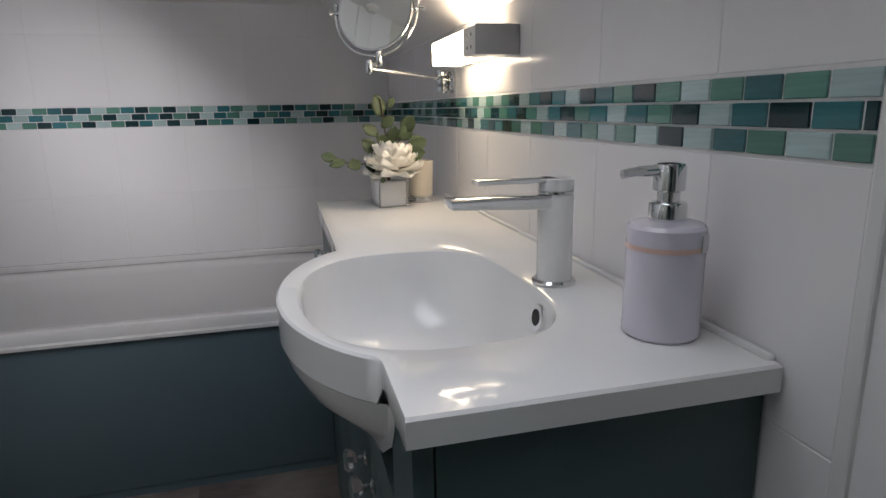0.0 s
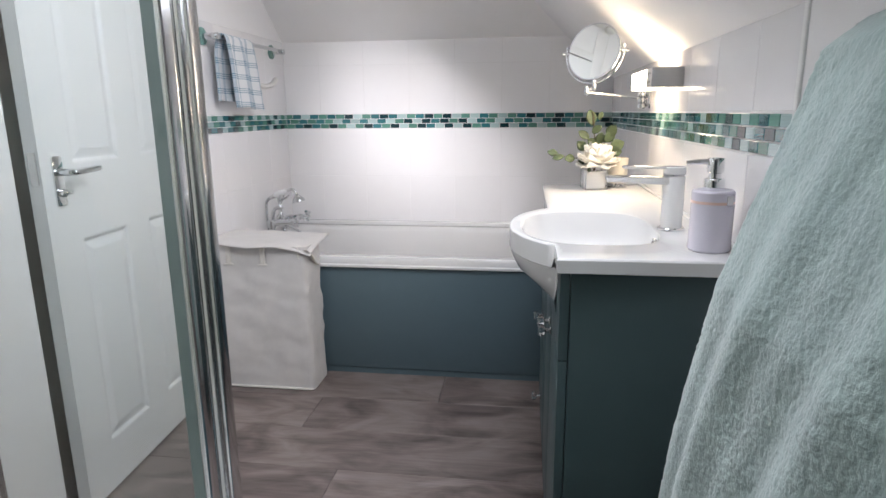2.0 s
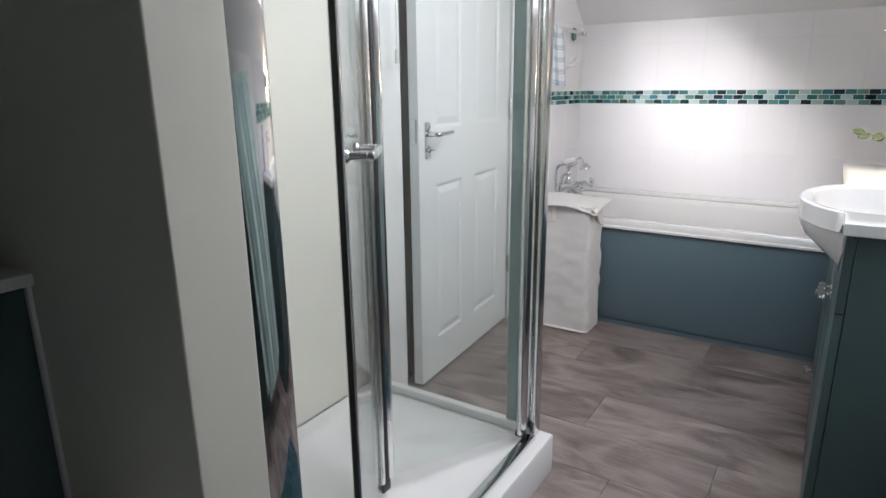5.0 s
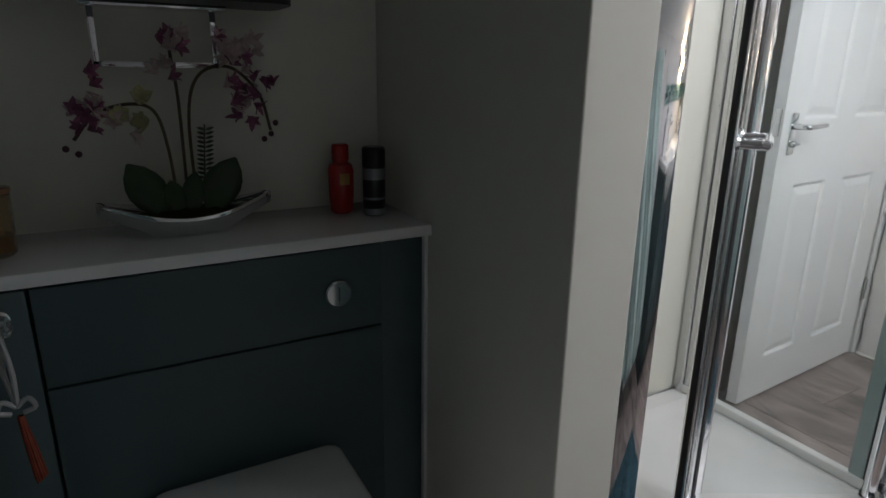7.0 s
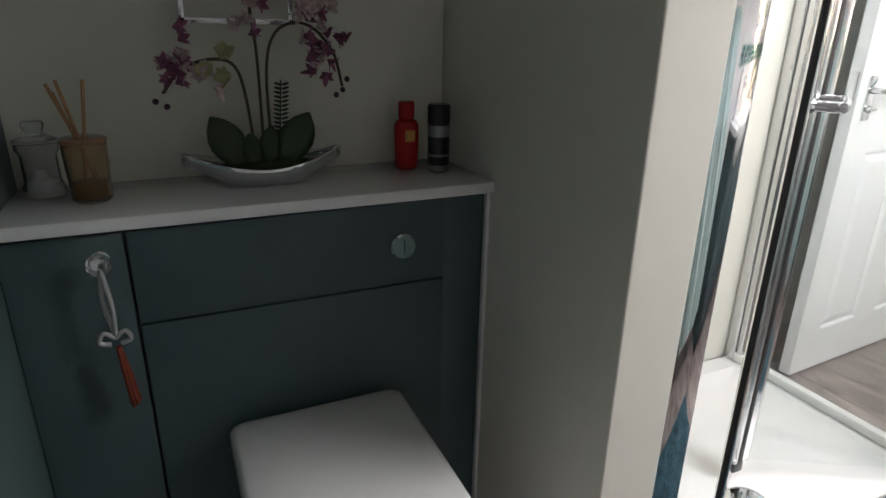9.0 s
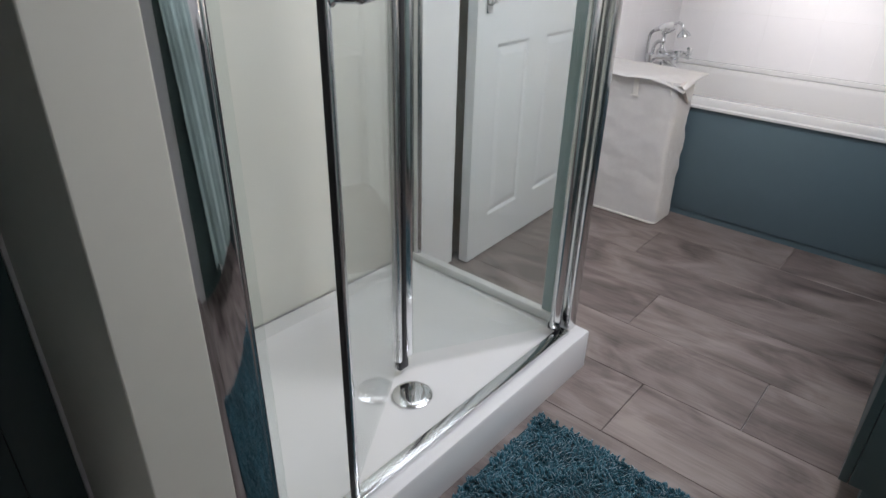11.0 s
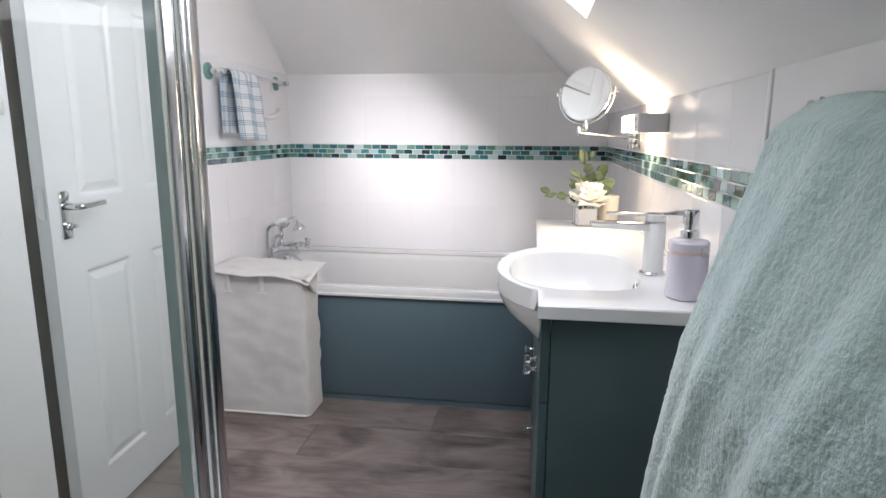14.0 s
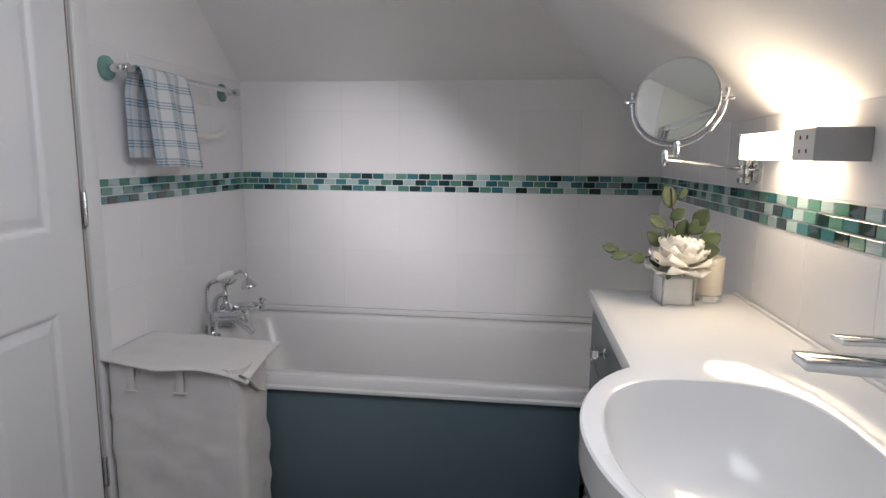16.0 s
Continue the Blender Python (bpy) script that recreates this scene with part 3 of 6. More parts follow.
    lathe(bm, [(0.007, 0.030), (0.014, 0.026), (0.028, 0.010), (0.032, 0.0), (0.032, -0.004), (0.0, -0.006)], n=28, m=pose(x + 0.100, y, z + 0.176, 0, -14, 0))
    part("shower_rose", bm, M_CHROME, t)
    bm = bmesh.new()
    line = arc([(x - 0.046, y, z + 0.188), (x - 0.066, y, z + 0.165), (x - 0.066, y - 0.01, z + 0.10), (x - 0.058, y - 0.015, z + 0.03), (x - 0.045, y - 0.012, z + 0.004)], 30)
    tube(bm, line, [0.0085 if k % 2 else 0.0070 for k in range(len(line))], 10)
    part("hose", bm, M_CHROME, t, "ribbed chrome hose")
    bm = bmesh.new()
    tube(bm, arc([(x, y - 0.004, z + 0.142), (x - 0.022, y - 0.008, z + 0.134), (x - 0.034, y - 0.012, z + 0.10), (x - 0.036, y - 0.014, z + 0.006)], 8), 0.0085, 12)
    part("riser", bm, M_CHROME, t)


bath_mixer()

# ---- vanity ----
CX, CY = 1.425, -1.735


def counter_with_basin():
    t = thing("vanity_basin", (1.52, -1.5, 0.835), "white one-piece worktop with rounded semi-recessed basin", "basin")
    x0, x1, y0, y1 = 1.345, W - 0.004, -2.08, -0.90
    angles = sorted(set([2 * math.pi * k / 120 for k in range(120)] + [math.atan2(y - CY, x - CX) % (2 * math.pi) for x in (x0, x1) for y in (y0, y1)]
                        + [math.atan2(y - CY, x0 - CX) % (2 * math.pi) for y in (-1.968, -1.472)]))

    def exit_rect(a):
        c, s = math.cos(a), math.sin(a)
        rr = []
        if abs(c) > 1e-9:
            rr.append(((x1 if c > 0 else x0) - CX) / c)
        if abs(s) > 1e-9:
            rr.append(((y1 if s > 0 else y0) - CY) / s)
        return min(rr)

    def exit_bulge(a):
        c, s = math.cos(a), math.sin(a)
        ox, oy, ea, eb = CX - 1.435, CY + 1.72, 0.188, 0.272
        A, B, C = (c / ea) ** 2 + (s / eb) ** 2, 2 * (ox * c / ea ** 2 + oy * s / eb ** 2), (ox / ea) ** 2 + (oy / eb) ** 2 - 1
        return (-B + math.sqrt(B * B - 4 * A * C)) / (2 * A)

    def outer(a, inset, z, zb):
        c = math.cos(a)
        rb = exit_bulge(a) if c < 0 else 0
        rr = exit_rect(a)
        r = max(rr, rb) - inset
        bulge = rb > rr
        return Vector((CX + r * c, CY + r * math.sin(a), zb if bulge else z))

    def inner(a, k, z, ex=2.7):
        c, s = math.cos(a), math.sin(a)
        ea, eb = (0.158 if c > 0 else 0.152, 0.218)
        ex = ex + 0.6 if c > 0 else ex - 0.3
        r = (abs(c / ea) ** ex + abs(s / eb) ** ex) ** (-1 / ex)
        return Vector((CX + k * r * c, CY + k * r * s, z))
    Z = 0.865
    bm = bmesh.new()
    rings = [[outer(a, 0.003, 0.836, 0.814) for a in angles], [outer(a, 0.0, 0.838, 0.817) for a in angles], [outer(a, 0.0, Z - 0.003, Z - 0.003) for a in angles],
             [outer(a, 0.003, Z, Z) for a in angles], [inner(a, 1.0, Z) for a in angles], [inner(a, 0.975, Z - 0.003) for a in angles],
             [inner(a, 0.96, Z - 0.012) for a in angles], [inner(a, 0.93, Z - 0.05, 2.6) for a in angles], [inner(a, 0.86, Z - 0.095, 2.4) for a in angles],
             [inner(a, 0.70, Z - 0.125, 2.2) for a in angles], [inner(a, 0.40, Z - 0.138, 2.0) for a in angles], [inner(a, 0.12, Z - 0.142, 2.0) for a in angles]]
    vs = loops(bm, rings)
    bm.faces.new(vs[-1])
    part("worktop", bm, M_CTR, t)
    bm = bmesh.new()
    under = []
    for z, k in ((0.816, 1.0), (0.80, 0.97), (0.775, 0.86), (0.755, 0.66), (0.728, 0.40), (0.705, 0.02)):
        under.append([Vector((min(1.352, 1.36 - (1.36 - (1.435 + 0.1865 * math.cos(a))) * k), -1.72 + (0.268 * math.sin(a)) * (0.45 + 0.55 * k), z)) for a in (math.pi / 2 + math.pi * j / 40 for j in range(41))])
    loops(bm, under, close=False)
    part("bowl_underside", bm, M_CTR, t, "white rounded basin underside")
    bm = bmesh.new()
    lathe(bm, [(0.0, 0.001), (0.011, 0.001), (0.011, 0.003), (0.017, 0.003), (0.018, 0.0), (0.017, -0.004)], n=28, m=Matrix.Translation((1.5655, -1.826, 0.838)) @ pose(0, 0, 0, 0, -80, 0))
    part("overflow_ring", bm, M_CHROME, t, "chrome overflow ring")
    bm = bmesh.new()
    lathe(bm, [(0.0, 0.0035), (0.0105, 0.0035), (0.0105, 0.002)], n=24, m=Matrix.Translation((1.5655, -1.826, 0.838)) @ pose(0, 0, 0, 0, -80, 0))
    part("overflow_hole", bm, M_HOLE, t, "dark overflow hole")
    bm = bmesh.new()
    lathe(bm, [(0.032, 0), (0.032, 0.004), (0.028, 0.008), (0.012, 0.011), (0, 0.011)], (CX, CY, 0.723))
    part("waste", bm, M_CHROME, t, "chrome round waste")
    part("silicone_bead", boxed(W - 0.012, y0 + 0.01, 0.862, W - 0.0015, y1, 0.871, 0.004), M_TRIM, t)


counter_with_basin()


def crystal_knob(parent, x, y, z, d=(-1, 0, 0)):
    m = Matrix.Translation((x, y, z)) @ Vector((0, 0, 1)).rotation_difference(Vector(d)).to_matrix().to_4x4()
    bm = bmesh.new()
    lathe(bm, [(0.011, 0), (0.011, 0.003), (0.005, 0.006), (0.005, 0.014), (0.009, 0.017)], n=18, m=m)
    k = part("knob", bm, M_CHROME, parent, "chrome and glass knob")
    bm = bmesh.new()
    lathe(bm, [(0.009, 0.0165), (0.015, 0.022), (0.016, 0.028), (0.012, 0.033), (0, 0.034)], n=8, m=m)
    part("crystal", bm, M_CLEAR, k, "faceted clear glass", smooth=False)


def basin_cabinet():
    c = thing("basin_cabinet", (1.53, -1.75, 0), "sage green basin cabinet with two doors and glass knobs", "cabinet")
    y0, y1 = -2.062, -1.44
    bm = boxed(1.373, y0, 0.06, W - 0.004, y0 + 0.018, 0.836, 0.001)
    box(bm, 1.373, y1 - 0.018, 0.06, W - 0.004, y1, 0.836)
    box(bm, 1.373, y0 + 0.018, 0.06, W - 0.004, y1 - 0.018, 0.70)
    part("body", bm, M_GREEN, c)
    part("plinth", boxed(1.40, y0 + 0.002, 0, W - 0.004, y1, 0.06), M_GREEN, c)
    bm = boxed(1.353, y0, 0.6585, 1.371, y1 - 0.002, 0.712)
    box(bm, 1.353, y0, 0.712, 1.371, -1.962, 0.834)
    box(bm, 1.353, -1.478, 0.712, 1.371, y1 - 0.002, 0.834)
    part("false_drawer_front", bm, M_GREEN, c)
    ym = -1.765
    for a, b, ky in ((y0, ym - 0.0015, ym - 0.036), (ym + 0.0015, y1 - 0.002, ym + 0.032)):
        d = part("door", boxed(1.353, a, 0.06, 1.371, b, 0.655, 0.0015), M_GREEN, c)
        crystal_knob(d, 1.353, ky, 0.622)


basin_cabinet()


def drawer_cabinet():
    c = thing("drawer_cabinet", (1.53, -1.18, 0), "sage green drawer cabinet with glass knobs beside the bath", "cabinet")
    y0, y1 = -1.437, -0.915
    part("body", boxed(1.373, y0, 0.06, W - 0.004, y1, 0.836, 0.001), M_GREEN, c)
    part("plinth", boxed(1.40, y0, 0, W - 0.004, y1, 0.06), M_GREEN, c)
    for z0, z1 in ((0.70, 0.834), (0.36, 0.697), (0.06, 0.357)):
        d = part("drawer", boxed(1.353, y0, z0, 1.371, y1, z1, 0.0015), M_GREEN, c)
        crystal_knob(d, 1.353, (y0 + y1) / 2, z0 + 0.085)


drawer_cabinet()


def basin_tap():
    t = thing("basin_tap", (1.62, -1.775, 0.865), "chrome single-lever basin mixer with flat spout", "tap")
    x, y, z = 1.612, -1.771, 0.865
    bm = bmesh.new()
    lathe(bm, [(0.030, 0), (0.030, 0.004), (0.027, 0.007), (0.0, 0.007)], (x, y, z))
    part("base_ring", bm, M_CHROME, t)
    bm = bmesh.new()
    lathe(bm, [(0.0235, 0.006), (0.0235, 0.120), (0.022, 0.122), (0, 0.122)], (x, y, z), 40)
    part("column", bm, M_CTR, t, "glossy white column")
    bm = bmesh.new()
    box(bm, x - 0.148, y - 0.019, z + 0.102, x, y + 0.019, z + 0.1195, 0.005, 3)
    for v in bm.verts:
        if v.co.z < z + 0.11:
            v.co.z += 0.06 * max(0, (x - 0.03 - v.co.x))
    part("spout", bm, M_CTR, t, "glossy white flat spout")
    part("spout_plate", boxed(x - 0.147, y - 0.0185, z + 0.1190, x - 0.012, y + 0.0185, z + 0.1215, 0.001), M_CHROME, t)
    bm = bmesh.new()
    lathe(bm, [(0.0225, 0.122), (0.0238, 0.1225), (0.0238, 0.1255), (0.0225, 0.126)], (x, y, z), 40)
    part("cap_ring", bm, M_CHROME, t)
    bm = bmesh.new()
    lathe(bm, [(0.0225, 0.126), (0.0235, 0.127), (0.0235, 0.141), (0.022, 0.1425), (0, 0.1425)], (x, y, z), 40)
    part("cap", bm, M_CTR, t, "glossy white cap")
    bm = boxed(x - 0.112, y - 0.013, z + 0.1375, x, y + 0.013, z + 0.1425, 0.0018, 2)
    lv = part("lever", bm, M_CTR, t, "white flat lever")
    part("lever_plate", boxed(x - 0.111, y - 0.0125, z + 0.142, x - 0.022, y + 0.0125, z + 0.1438, 0.0006), M_CHROME, lv, "chrome lever top")


basin_tap()


def soap_dispenser():
    t = thing("soap_dispenser", (1.633, -1.992, 0.865), "frosted lilac soap dispenser with chrome pump on the worktop", "soap dispenser")
    x, y, z = 1.638, -1.975, 0.865
    bm = bmesh.new()
    lathe(bm, [(0.0365, 0.0), (0.0392, 0.003), (0.0392, 0.010), (0.0387, 0.014), (0.0387, 0.113), (0.0355, 0.117), (0.018, 0.118), (0, 0.118)], (x, y, z), 48)
    part("bottle", bm, M_SOAP, t)
    bm = bmesh.new()
    lathe(bm, [(0.0392, 0.092), (0.0392, 0.097)], (x, y, z), 48)
    bm.faces.ensure_lookup_table()
    bmesh.ops.delete(bm, geom=[f for f in bm.faces if len(f.verts) > 4], context="FACES")
    part("liquid_line", bm, M_PEACH, t, "peach band of liquid soap")
    bm = bmesh.new()
    lathe(bm, [(0.018, 0.118), (0.0185, 0.120), (0.0185, 0.136), (0.017, 0.138), (0.011, 0.139), (0.011, 0.148), (0.0155, 0.150), (0.0155, 0.173), (0.014, 0.176), (0, 0.177)], (x, y, z), 36)
    p = part("pump", bm, M_CHROME, t)
    bm = bmesh.new()
    tube(bm, arc([(x - 0.01, y, z + 0.169), (x - 0.038, y, z + 0.169), (x - 0.053, y, z + 0.167)], 5), [0.0055] * 5 + [0.0045] * 6, 10)
    part("nozzle", bm, M_CHROME, t)
    bm = boxed(-0.0005, -0.008, -0.009, 0.0012, 0.008, 0.009, 0.0005)
    bmesh.ops.transform(bm, verts=bm.verts, matrix=pose(x + 0.0387 * 0.55, y - 0.0387 * 0.835, z + 0.100, 0, 0, -56.6))
    part("tag", bm, M_BRUSH, t, "small silver tag")


soap_dispenser()


def leaf(bm, base, direction, length, width, up=(0, 0, 1), bend=0.2):
    d = Vector(direction).normalized()
    s = d.cross(Vector(up))
    s = (s if s.length > 0.05 else d.orthogonal()).normalized()
    n = s.cross(d)
    rows = []
    for k in range(7):
        t = k / 6
        w = width / 2 * math.sin(math.pi * min(1, t * 0.96 + 0.03)) ** 0.75
        c = Vector(base) + d * length * t + n * (bend * length * (t - t * t) * 1.5)
        rows.append([bm.verts.new(c + s * w * q + n * (abs(q) * width * 0.08)) for q in (-1, -0.5, 0, 0.5, 1)])
    for a, b in zip(rows, rows[1:]):
        for k in range(4):
            bm.faces.new((a[k], a[k + 1], b[k + 1], b[k]))


def thick(ob, t):
    md = ob.modifiers.new("thickness", "SOLIDIFY")
    md.thickness, md.offset = t, 0
    return ob


def flower_vase():
    t = thing("flower_arrangement", (1.515, -1.02, 0.865), "cream artificial rose with olive leaves in a small glass cube vase", "flowers")
    x, y, z = 1.517, -1.02, 0.865
    rot = pose(x, y, z, 0, 0, 8)
    bm = boxed(-0.033, -0.033, 0.003, 0.033, 0.033, 0.062, 0.003)
    bmesh.ops.transform(bm, verts=bm.verts, matrix=rot)
    part("filling", bm, M_CERA, t, "white filling")
    bm = bmesh.new()
    for a in (-1, 1):
        for b in (-1, 1):
            box(bm, a * 0.036 - 0.002, b * 0.036 - 0.002, 0, a * 0.036 + 0.002, b * 0.036 + 0.002, 0.066, 0.001)
    box(bm, -0.037, -0.037, 0, 0.037, 0.037, 0.004, 0.001)
    bmesh.ops.transform(bm, verts=bm.verts, matrix=rot)
    part("vase", bm, M_CLEAR, t, "clear glass cube with bright edges")
    bm = bmesh.new()
    for a, b in ((-1, -1), (1, -1), (1, 1), (-1, 1)):
        tube(bm, [(a * 0.037, b * 0.037, 0.002), (a * 0.037, b * 0.037, 0.068)], 0.0012, 6)
        tube(bm, [(a * 0.037, b * 0.037, 0.003), (-b * 0.037, a * 0.037, 0.003)], 0.0018, 6)
    bmesh.ops.transform(bm, verts=bm.verts, matrix=rot)
    part("edge_trim", bm, M_CHROME, t, "thin silver edges")
    rnd = random.Random(5)
    centre = Vector((x + 0.008, y - 0.012, z + 0.088))
    for count, tilt, size, lift in ((9, -6, 0.080, 0.004), (9, 14, 0.078, 0.006), (9, 34, 0.072, 0.009), (8, 52, 0.062, 0.012), (6, 68, 0.050, 0.018), (4, 80, 0.038, 0.024)):
        for k in range(count):
            a = 2 * math.pi * (k + rnd.uniform(0.2, 0.8)) / count
            out = Vector((math.cos(a), math.sin(a), 0))
            el = radians(tilt + rnd.uniform(-10, 10))
            d = out * math.cos(el) + Vector((0, 0, 1)) * math.sin(el)
            bm = bmesh.new()
            s = Vector((-math.sin(a), math.cos(a), 0))
            n = s.cross(d)
            if n.z < 0:
                n = -n
            base = centre + Vector((0, 0, lift))

            def f(u, v, d=d, s=s, n=n, base=base, size=size * rnd.uniform(0.86, 1.04), ph=rnd.uniform(0, 6)):
                w = math.sin(math.pi * (0.10 + 0.74 * v)) ** 0.7
                q = 2 * u - 1
                ruffle = 0.055 * size * (math.sin(7 * q + ph) + 0.6 * math.sin(13 * q + 2 * ph)) * v ** 2
                cup = size * (0.22 * q * q * v - 0.16 * math.sin(math.pi * v)) * -1
                tip = 1 - 0.10 * q * q * v + 0.04 * math.sin(9 * q + ph) * v
                return base + d * size * v * tip + s * q * 0.52 * size * w - n * (cup - 0.10 * size * v) * 0.7 + n * ruffle
            grid(bm, 12, 9, f)
            thick(part("petal", bm, M_PETAL, t, "cream ruffled petal"), 0.0008)
    for pts in ([(x, y, z + .06), (x - .03, y, z + .11), (x - .07, y - .01, z + .105), (x - .14, y - .01, z + .118)],
                [(x, y, z + .06), (x + .0, y + .02, z + .16), (x - .01, y + .03, z + .26)],
                [(x, y, z + .06), (x + .03, y + .02, z + .15), (x + .05, y + .02, z + .20)]):
        bm = bmesh.new()
        tube(bm, arc(pts, 5), 0.0018, 6)
        part("stem", bm, M_STEM, t)
    spots = [((x - .125, y, z + .118), (-1, 0, .25), .038, .026), ((x - .105, y - .01, z + .113), (-.9, -.2, -.2), .042, .022), ((x - .07, y - .01, z + .108), (-.6, -.5, -.1), .045, .030),
             ((x - .05, y, z + .112), (.2, -.5, -.6), .038, .028), ((x - .01, y + .03, z + .215), (-.2, .1, 1), .055, .038), ((x - .02, y + .02, z + .17), (-1, .1, .7), .045, .030),
             ((x - .03, y + .01, z + .13), (-.9, -.1, .9), .045, .036), ((x, y + .01, z + .145), (-.6, -.4, .5), .042, .034), ((x + .01, y + .02, z + .15), (.3, -.1, 1), .045, .034),
             ((x + .03, y + .01, z + .16), (.8, -.1, .8), .048, .036), ((x + .04, y + .01, z + .18), (.4, -.2, .6), .046, .038), ((x + .05, y, z + .14), (1, -.1, .4), .050, .042),
             ((x + .045, y - .02, z + .125), (.9, -.5, .1), .046, .040), ((x + .01, y + .03, z + .235), (.5, 0, 1), .030, .018), ((x - .02, y - .035, z + .06), (-.1, -.4, .8), .022, .014),
             ((x - .01, y + .02, z + .19), (.7, -.1, .6), .040, .028), ((x + .015, y, z + .13), (-.3, -.5, .7), .040, .032)]
    for base, d, ln, wd in spots:
        bm = bmesh.new()
        leaf(bm, base, d, ln, wd, up=(0.2, -1, 0.3), bend=0.15)
        thick(part("leaf", bm, M_LEAF, t, "olive green leaf"), 0.0006)


flower_vase()


def tumbler():
    t = thing("tumbler", (1.60, -0.99, 0.865), "cream cup with silver base bands behind the flowers", "cup")
    bm = bmesh.new()
    lathe(bm, [(0.0325, 0.018), (0.034, 0.020), (0.036, 0.104), (0.0345, 0.105), (0.033, 0.103), (0.031, 0.03), (0, 0.03)], (1.60, -0.99, 0.865), 36)
    part("cup", bm, M_CUP, t)
    bm = bmesh.new()
    lathe(bm, [(0.033, 0), (0.036, 0.002), (0.036, 0.006), (0.033, 0.008), (0.033, 0.012), (0.036, 0.014), (0.036, 0.018), (0.033, 0.020)], (1.60, -0.99, 0.865), 36)
    part("base_bands", bm, M_CHROME, t, "polished silver bands")


tumbler()


def shaver_light():
    t = thing("shaver_light", (1.65, -1.25, 1.19), "lit wall light with shaver socket and grey end above the mosaic", "wall lamp")
    y0, y1, z0, z1, xf = -1.42, -1.08, 1.192, 1.243, 1.616
    part("diffuser", boxed(xf, -1.335, z0, W - 0.020, y1 - 0.008, z1, 0.004, 3), M_LAMP, t, "glowing opal diffuser")
    part("backplate", boxed(W - 0.018, y0 + 0.002, z0 + 0.004, W - 0.001, y1, z1 - 0.004, 0.002), M_PLAST, t)
    part("end_cap", boxed(xf - 0.003, y1 - 0.008, z0 - 0.002, W - 0.001, y1, z1 + 0.002, 0.002), M_CHROME, t, "chrome end cap")
    part("socket_block", boxed(xf, y0 + 0.003, z0, W - 0.001, -1.336, z1, 0.003), M_PLAST, t, "pale grey socket face")
    part("end_block", boxed(xf - 0.001, y0, z0 - 0.001, W - 0.001, y0 + 0.004, z1 + 0.001, 0.001), M_GREYB, t, "mid grey end face")
    for dy in (-0.012, 0.012):
        for dz in (-0.011, 0.011):
            bm = boxed(xf - 0.001, -1.378 + dy - 0.0015, 1.2175 + dz - 0.003, xf + 0.0006, -1.378 + dy + 0.0015, 1.2175 + dz + 0.003)
            part("socket_hole", bm, M_BLACK, t, "dark socket hole")


shaver_light()


